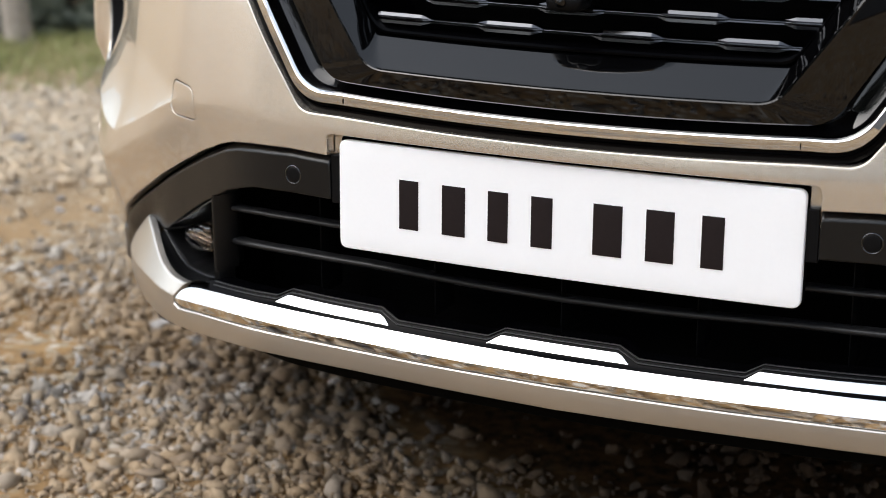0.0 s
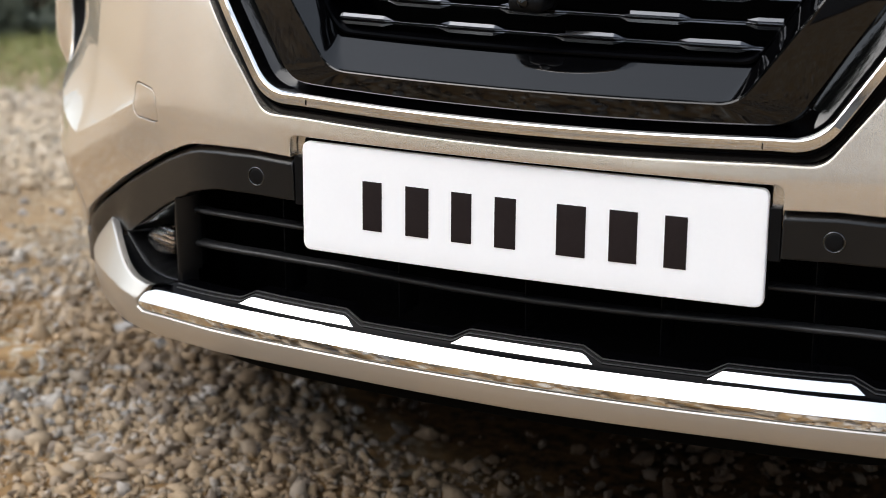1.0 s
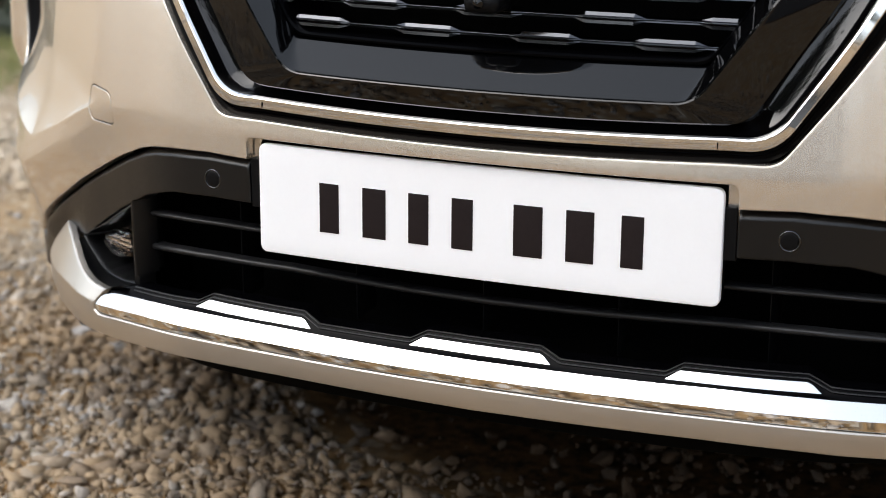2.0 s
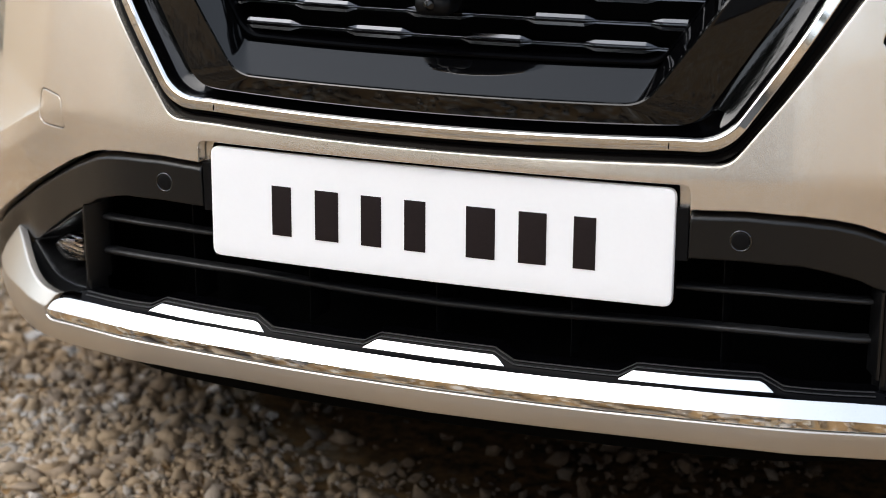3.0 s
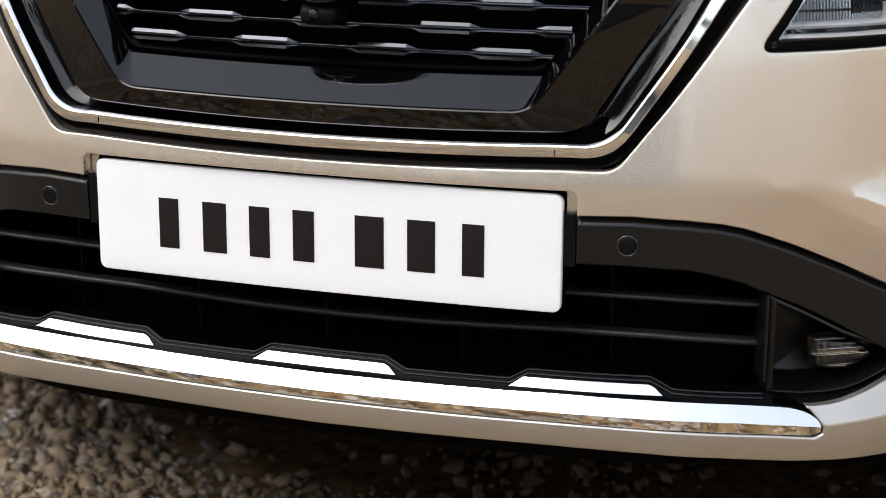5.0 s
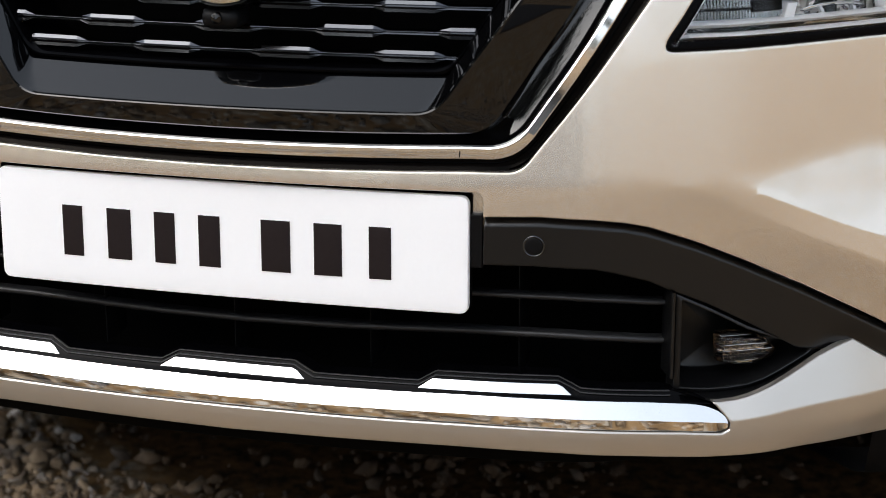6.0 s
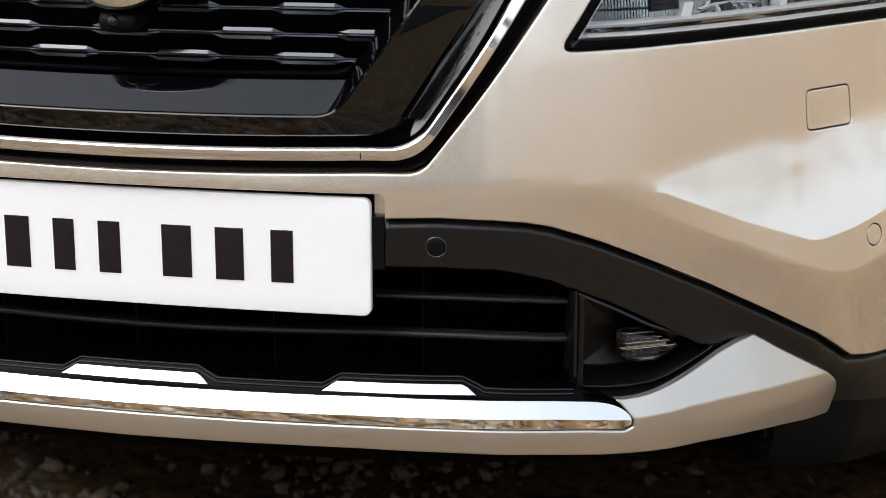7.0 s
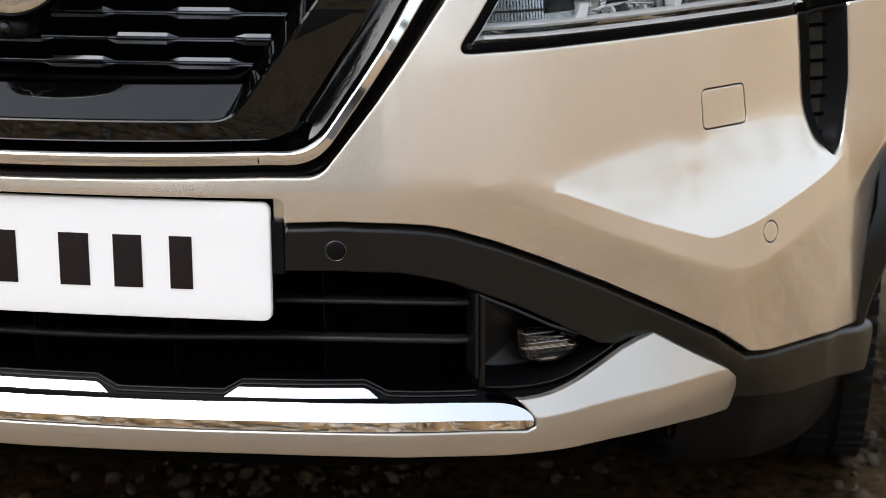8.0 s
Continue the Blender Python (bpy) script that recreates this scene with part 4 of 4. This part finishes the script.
def stones(count, x_range, y_range, size, seed, keep):
    """Many small stones strewn on the ground, as one mesh."""
    r = np.random.RandomState(seed)
    x, y = r.uniform(*x_range, count), r.uniform(*y_range, count)
    k = keep(x, y, r)
    x, y = x[k], y[k]
    m = len(x)
    rad = size[0] * np.exp(r.normal(0, size[1], m))
    rad = np.clip(rad, .0024, size[2])
    v = ICO_V[None] * (1 + np.clip(r.normal(0, .46, (m, 12, 1)), -.6, .8))
    v = v * (np.stack([np.ones(m), r.uniform(.5, 1, m), r.uniform(.36, .85, m)], 1) * rad[:, None])[:, None]
    a = r.uniform(0, 6.283, m)
    ca, sa = np.cos(a)[:, None], np.sin(a)[:, None]
    t = r.normal(0, .55, m)[:, None]
    px, py, pz = v[..., 0], v[..., 1], v[..., 2]
    px, pz = px * np.cos(t) - pz * np.sin(t), px * np.sin(t) + pz * np.cos(t)
    out = np.stack([px * ca - py * sa + x[:, None], px * sa + py * ca + y[:, None], pz + (rad * r.uniform(-.34, .22, m))[:, None]], -1)
    f = np.array(ICO_F)[None] + (np.arange(m) * 12)[:, None, None]
    me = bpy.data.meshes.new("gravel")
    me.vertices.add(m * 12), me.loops.add(m * 60), me.polygons.add(m * 20)
    me.vertices.foreach_set("co", out.astype(np.float32).ravel())
    me.loops.foreach_set("vertex_index", f.astype(np.int32).ravel())
    me.polygons.foreach_set("loop_start", np.arange(0, m * 60, 3, dtype=np.int32))
    me.update(calc_edges=True)
    me.materials.append(STONE)
    return me


def yard(x, y, r):
    """Open gravel: thick beside the car, thin on the trodden earth under it and gone at the grass."""
    s = inland(x, y)
    bare = ease(-.42, .12, x + .25 * np.array([noise.noise((a * 3, b * 3, 9)) for a, b in zip(x, y)])) * (1 - ease(.95, 1.15, x))
    p = (1 - .60 * bare) * (1 - ease(4.9, 5.5, s)) * np.where(np.hypot(x - .66, y + 1.68) > 3.6, .7, 1.0)
    patch = np.array([noise.noise((a * 2.1, b * 2.1, 3)) for a, b in zip(x, y)])
    p *= np.where(y < .50, np.clip(.68 + 1.2 * patch, .35, 1), np.clip(.42 + 2.4 * patch, .05, 1))
    p *= 1 - .45 * ease(.42, .56, y + .1 * x) * (1 - ease(.95, 1.25, y))
    wedge = np.degrees(np.arctan2(.66 - x, y + 1.68))
    return (r.uniform(0, 1, len(x)) < p) & (wedge > -10) & (wedge < 44)


tagged(new("gravel", stones(470000, (-4.4, 1.6), (.12, 4.2), (.0047, .62, .020), 1, yard)), "grey and beige gravel stones strewn on brown earth", "gravel", kind="stuff")


def forecourt(x, y, r):
    """Coarser gravel in drifts before and beside the car."""
    patch = np.array([noise.noise((a * 1.4, b * 1.4, 5)) for a, b in zip(x, y)])
    wide = np.hypot((x + 1.2) / 3.8, (y + 1.3) / 2.9) + .35 * patch
    return (r.uniform(0, 1, len(x)) < np.clip(.55 + 1.6 * patch, .08, 1) * (1 - ease(.62, 1.0, wide))) & ((y < .11) | (x > 1.05 + .18 * y))


tagged(new("gravel", stones(110000, (-5.0, 2.6), (-4.2, 1.6), (.0095, .5, .026), 4, forecourt)), "coarse grey and beige gravel in drifts round the car", "gravel", kind="stuff")


def stone_mesh(seed):
    r = random.Random(seed)
    bm = bmesh.new()
    bmesh.ops.create_icosphere(bm, subdivisions=2, radius=1)
    off = Vector((r.uniform(0, 9), r.uniform(0, 9), r.uniform(0, 9)))
    for v in bm.verts:
        v.co *= 1 + .6 * noise.noise(v.co * 1.2 + off) + .45 * noise.noise(v.co * 2.2 + off)
        v.co.z *= .62
        v.co.y *= .8
    me = bpy.data.meshes.new("stone")
    bm.to_mesh(me)
    bm.free()
    me.materials.append(PEBBLE)
    return me


PEBBLE = material("pebble", (0.46, 0.44, 0.42), 0.85, second=(0.22, 0.19, 0.165), scale=3.0, bump=0.5, bump_scale=20)
n, l = PEBBLE.node_tree.nodes, PEBBLE.node_tree.links
info, hue = n.new("ShaderNodeObjectInfo"), n.new("ShaderNodeHueSaturation")
span = n.new("ShaderNodeMapRange")
span.inputs["To Min"].default_value, span.inputs["To Max"].default_value = 0.5, 1.35
l.new(info.outputs["Random"], span.inputs["Value"])
l.new(span.outputs["Result"], hue.inputs["Value"])
l.new(n["Mix"].outputs["Result"], hue.inputs["Color"])
l.new(hue.outputs["Color"], n["Principled BSDF"].inputs["Base Color"])
shapes = [stone_mesh(k) for k in range(7)]
rng = random.Random(11)
made = 0
while made < 220:
    x, y = rng.uniform(-2.6, 1.3), rng.uniform(.3, 2.4)
    w = math.degrees(math.atan2(.66 - x, y + 1.68))
    if not -8 < w < 42 or rng.random() > (1.0 if x < -.45 else 0.0):
        continue
    r = rng.uniform(.006, .013) + .011 * rng.random() ** 4
    st = new("stone", shapes[made % 7])
    st.matrix_world = pose(x, y, -r * .10, rng.uniform(-12, 12), rng.uniform(-12, 12), rng.uniform(0, 360)) @ Matrix.Scale(r, 4)
    tagged(st, "loose beige grey stone lying on gravel", "stone", "loose stones")
    made += 1

# ---- grass at the edge of the yard
n, l = STONE.node_tree.nodes, STONE.node_tree.links
# the car's shade, painted into the stones' colour as well
stone_shade = n.new("ShaderNodeMix")
stone_shade.data_type, stone_shade.blend_type = "RGBA", "MULTIPLY"
stone_shade.inputs["B"].default_value = (0.15, 0.112, 0.078, 1)
l.new(car_shade(n, l, n["Texture Coordinate"]).outputs["Result"], stone_shade.inputs["Factor"])
dust, cast = n.new("ShaderNodeTexNoise"), n.new("ShaderNodeMix")
dust.inputs["Scale"].default_value, dust.inputs["Detail"].default_value = 2.2, 4
cast.data_type = "RGBA"
cast.inputs["B"].default_value = (0.46, 0.31, 0.17, 1)
far = n.new("ShaderNodeMapRange")
far.inputs["From Min"].default_value, far.inputs["From Max"].default_value, far.inputs["To Max"].default_value = 0.40, 0.66, 0.55
l.new(n["Texture Coordinate"].outputs["Object"], dust.inputs["Vector"])
l.new(dust.outputs["Fac"], far.inputs["Value"]), l.new(far.outputs["Result"], cast.inputs["Factor"])
l.new(n["Brightness/Contrast"].outputs["Color"], cast.inputs["A"])
l.new(pale_yard(n, l, n["Texture Coordinate"], cast.outputs["Result"], (0.68, 0.58, 0.44), 0.6), stone_shade.inputs["A"])
l.new(stone_shade.outputs["Result"], n["Principled BSDF"].inputs["Base Color"])
GRASS = island_material("grass_blade", [(0.46, 0.46, 0.19), (0.34, 0.37, 0.13), (0.66, 0.60, 0.36), (0.72, 0.64, 0.44)], 0.6, 0.0)


def tufts(count, seed):
    r = np.random.RandomState(seed)
    P, F = [], []
    k = 0
    while k < count:
        a, b = r.uniform(4.9, 6.3), r.uniform(-2.6, 1.7)
        if r.uniform() > ease(4.9, 5.5, a):
            continue
        x, y = .66 - sn * a - c * b, -1.68 + c * a - sn * b
        if x > -1.3:
            k += 1
            continue
        z = -.006
        h, w, t = r.uniform(.015, .050), r.uniform(.002, .004), r.uniform(0, 6.28)
        lx, ly = r.normal(0, .035, 2)
        i = len(P)
        dx, dy = w * math.cos(t), w * math.sin(t)
        P += [(x - dx, y - dy, z), (x + dx, y + dy, z), (x + dx * .7 + lx * .4, y + dy * .7 + ly * .4, z + h * .6), (x - dx * .7 + lx * .4, y - dy * .7 + ly * .4, z + h * .6), (x + lx, y + ly, z + h)]
        F += [(i, i + 1, i + 2, i + 3), (i + 3, i + 2, i + 4)]
        k += 1
    me = bpy.data.meshes.new("grass")
    me.from_pydata(P, [], F)
    me.materials.append(GRASS)
    return me


tagged(new("grass", tufts(22000, 5)), "short green and straw-coloured grass at the edge of the gravel", "grass", kind="stuff")

# ---- wood round the yard
BARK = material("bark", (0.46, 0.41, 0.35), 0.9, second=(0.24, 0.21, 0.18), scale=6, bump=0.8, bump_scale=30)
LEAF = island_material("leaf", [(0.11, 0.135, 0.10), (0.15, 0.17, 0.12), (0.09, 0.112, 0.095), (0.17, 0.185, 0.14)], 0.6, 0.0)


def tree(seed):
    r = np.random.RandomState(seed)
    t = new("tree")
    hgt = r.uniform(6.5, 9)
    rows, limbs = [], []

    def limb(a, b, r0, r1):
        a, b = Vector(a), Vector(b)
        q = (b - a).to_track_quat("Z", "Y").to_matrix()
        return [[a.lerp(b, f) + q @ Vector((math.cos(v) * (r0 + (r1 - r0) * f), math.sin(v) * (r0 + (r1 - r0) * f), 0)) + Vector((.08 * math.sin(f * 5 + seed), 0, 0)) for v in np.linspace(0, 2 * math.pi, 9, endpoint=False)] for f in np.linspace(0, 1, 6)]

    loft("trunk", limb((0, 0, -.3), (r.normal(0, .2), r.normal(0, .2), hgt * .8), .12, .03), BARK, t, close=True)
    P, F = [], []
    for k in range(9):
        z = hgt * r.uniform(.22, .75)
        a = r.uniform(0, 6.28)
        ln = r.uniform(1.0, 2.1) * (1.15 - z / hgt * .6)
        tip = (math.cos(a) * ln, math.sin(a) * ln, z + r.uniform(.3, 1.0))
        loft("limb", limb((0, 0, z), tip, .055, .012), BARK, t, close=True)
        for j in range(230):
            f = r.uniform(.25, 1.1)
            cx, cy, cz = tip[0] * f + r.normal(0, .42), tip[1] * f + r.normal(0, .42), z + (tip[2] - z) * f + r.normal(0, .38)
            u, v = r.normal(0, 1, 3), r.normal(0, 1, 3)
            u, v = u / np.linalg.norm(u) * .09, v / np.linalg.norm(v) * .06
            i = len(P)
            q = np.array([cx, cy, cz])
            P += [q - u, q - v, q + u, q + v]
            F.append((i, i + 1, i + 2, i + 3))
    part("crown", (np.array(P), F), LEAF, t, smooth=False)
    return tagged(t, "leafy dark green tree at the edge of the yard", "tree", "trees round the yard")


kinds = [tree(k) for k in range(3)]
rng = random.Random(3)
spots = [(5.85, .475), (6.0, -.12), (6.5, 0.95), (8.2, -2.3), (8.6, .95), (9.4, -.6), (10.6, -3.3)]
places = [(.66 - sn * a - c * b, -1.68 + c * a - sn * b, .03 * (a - 6.5), .42 if a < 5.9 else .75) for a, b in spots]
for k in range(64):
    t = radians(k * 360 / 64 + rng.uniform(-3, 3))
    near = math.sin(t) > .15
    d = rng.uniform(20, 26) if near else rng.uniform(30, 40)
    places.append((d * math.sin(t), 1 + d * math.cos(t), .1 if inland(d * math.sin(t), d * math.cos(t)) > 12 else float(added_bank(d * math.sin(t))), rng.uniform(.85, 1.0)))
for k in range(20):
    t, d = radians(195 + k * 2.6 + rng.uniform(-2, 2)), rng.uniform(12, 14) + 3 * (k % 2)
    places.append((d * math.sin(t), d * math.cos(t), 0.0, rng.uniform(1.5, 1.75) if k < 12 else rng.uniform(.75, .95)))
# unseen back row, added to close bright gaps in the grille's reflections
for k in range(8):
    t = radians(195 + 4.2 * k)
    places.append((18 * math.sin(t), 18 * math.cos(t), 0.0, rng.uniform(1.8, 2.1)))
# unseen trees behind the barn, added to darken low sky in reflections
for k in range(12):
    places.append((-14 + 3.1 * k + rng.uniform(-.6, .6), -35 - 3 * (k % 2), float(added_bank(-14 + 3.1 * k)), rng.uniform(1.0, 1.2)))
places = [q for q in places if not (-4.5 < q[0] < 9.5 and -33 < q[1] < -14)]
for k, (x, y, z, w) in enumerate(places):
    m = pose(x, y, z, 0, 0, rng.uniform(0, 360)) @ Matrix.Scale(w, 4)
    if k < 3:
        kinds[k].matrix_basis = m
    else:
        copy_thing(kinds[k % 3], m)


def thicket(count, seed):
    """Low leafy growth between the trunks."""
    r = np.random.RandomState(seed)
    a, b = r.uniform(5.9, 9.0, count), r.uniform(-3, 1.5, count)
    hump = np.array([.55 + .6 * noise.noise((p * .9, q * .9, 7)) for p, q in zip(a, b)]) * ease(5.8, 6.8, a)
    z = r.uniform(0, 1, count) ** .7 * np.maximum(.04, hump * 1.3)
    u, v = r.normal(0, 1, (count, 3)), r.normal(0, 1, (count, 3))
    u, v = u / np.linalg.norm(u, axis=1)[:, None] * .05, v / np.linalg.norm(v, axis=1)[:, None] * .03
    q = np.stack([.66 - sn * a - c * b, -1.68 + c * a - sn * b, z], 1)
    P = np.stack([q - u, q - v, q + u, q + v], 1).reshape(-1, 3)
    me = bpy.data.meshes.new("undergrowth")
    me.from_pydata(P.tolist(), [], np.arange(count * 4).reshape(-1, 4).tolist())
    me.materials.append(LEAF)
    return me


tagged(new("undergrowth", thicket(26000, 8)), "dark green undergrowth between tree trunks", "undergrowth", kind="stuff")


# ---- dark timber barn across the yard, behind the walk
TIMBER = material("dark_timber", (0.060, 0.050, 0.042), 0.8, second=(0.030, 0.026, 0.023), scale=4, bump=0.6, bump_scale=40, spec=0.2)
SLATE = material("roof_slate", (0.075, 0.075, 0.080), 0.7, second=(0.045, 0.045, 0.05), scale=5, bump=0.5, bump_scale=30)
CASEMENT = material("white_window_paint", (0.72, 0.72, 0.70), 0.5, grain=0.1, scale=20)
PANE = material("window_glass", (0.02, 0.024, 0.028), 0.04, grain=0.2, scale=5)


def barn(x0, x1, y0, y1, eave, ridge):
    """A long low barn: front wall with window openings, closed back and gables, a pitched roof."""
    b = new("barn")
    n, w = 4, 1.3
    gap = ((x1 - x0) - n * w) / (n + 1)
    block("front_wall", (x0, y1 - .25, 0), (x1, y1, 1.0), TIMBER, b, "", .01)
    block("front_wall", (x0, y1 - .25, 2.3), (x1, y1, eave), TIMBER, b, "", .01)
    for k in range(n + 1):
        a = x0 + k * (gap + w)
        block("pier", (a, y1 - .25, 1.0), (a + gap, y1, 2.3), TIMBER, b, "", .01)
    for k in range(n):
        a = x0 + gap + k * (gap + w)
        win = block("window", (a, y1 - .17, 1.0), (a + w, y1 - .15, 2.3), PANE, b, "small-paned window", 0)
        for i in range(5):
            c = a + .03 + i * (w - .06) / 4
            block("glazing_bar", (c - .03, y1 - .149, 1.0), (c + .03, y1 - .10, 2.3), CASEMENT, win, "", .005)
        for i in range(4):
            c = 1.03 + i * 1.24 / 3
            block("glazing_bar", (a, y1 - .147, c - .03), (a + w, y1 - .097, c + .03), CASEMENT, win, "", .005)
    block("back_wall", (x0, y0, 0), (x1, y0 + .25, eave), TIMBER, b, "", .01)
    mid = (y0 + y1) / 2
    for x in (x0, x1 - .25):
        loft("gable", [[(xx, y0 + .25, 0), (xx, y1 - .25, 0), (xx, y1 - .25, eave), (xx, mid, ridge), (xx, y0 + .25, eave)] for xx in (x, x + .25)], TIMBER, b, close=True, smooth=False, cap=True)
    loft("roof", [[(xx, y0 - .4, eave - .2), (xx, mid, ridge + .05), (xx, y1 + .4, eave - .2), (xx, y1 + .4, eave - .05), (xx, mid, ridge + .2), (xx, y0 - .4, eave - .05)] for xx in (x0 - .4, x1 + .4)], SLATE, b, "grey slate roof", close=True, smooth=False, cap=True)
    return tagged(b, "long dark timber barn with small-paned windows", "barn")


barn(-3.5, 7, -31, -24, 2.7, 3.8)
# unseen dark sheet, added to darken what the black grille mirrors
APRON_DARK = material("old_tarmac", (0.060, 0.058, 0.055), 0.9, second=(0.038, 0.036, 0.034), scale=3, bump=0.6, bump_scale=120, spec=0.2)
tagged(loft("tarmac_lane", [[(-6, y, .016), (-2, y + .1, .022), (2, y - .1, .025), (5, y, .022), (8, y + .1, .018)] for y in (-23.4, -18, -12, -6.5)], APRON_DARK, None), "dark grey sheet added in front of a barn to darken reflections", "road", kind="structure")
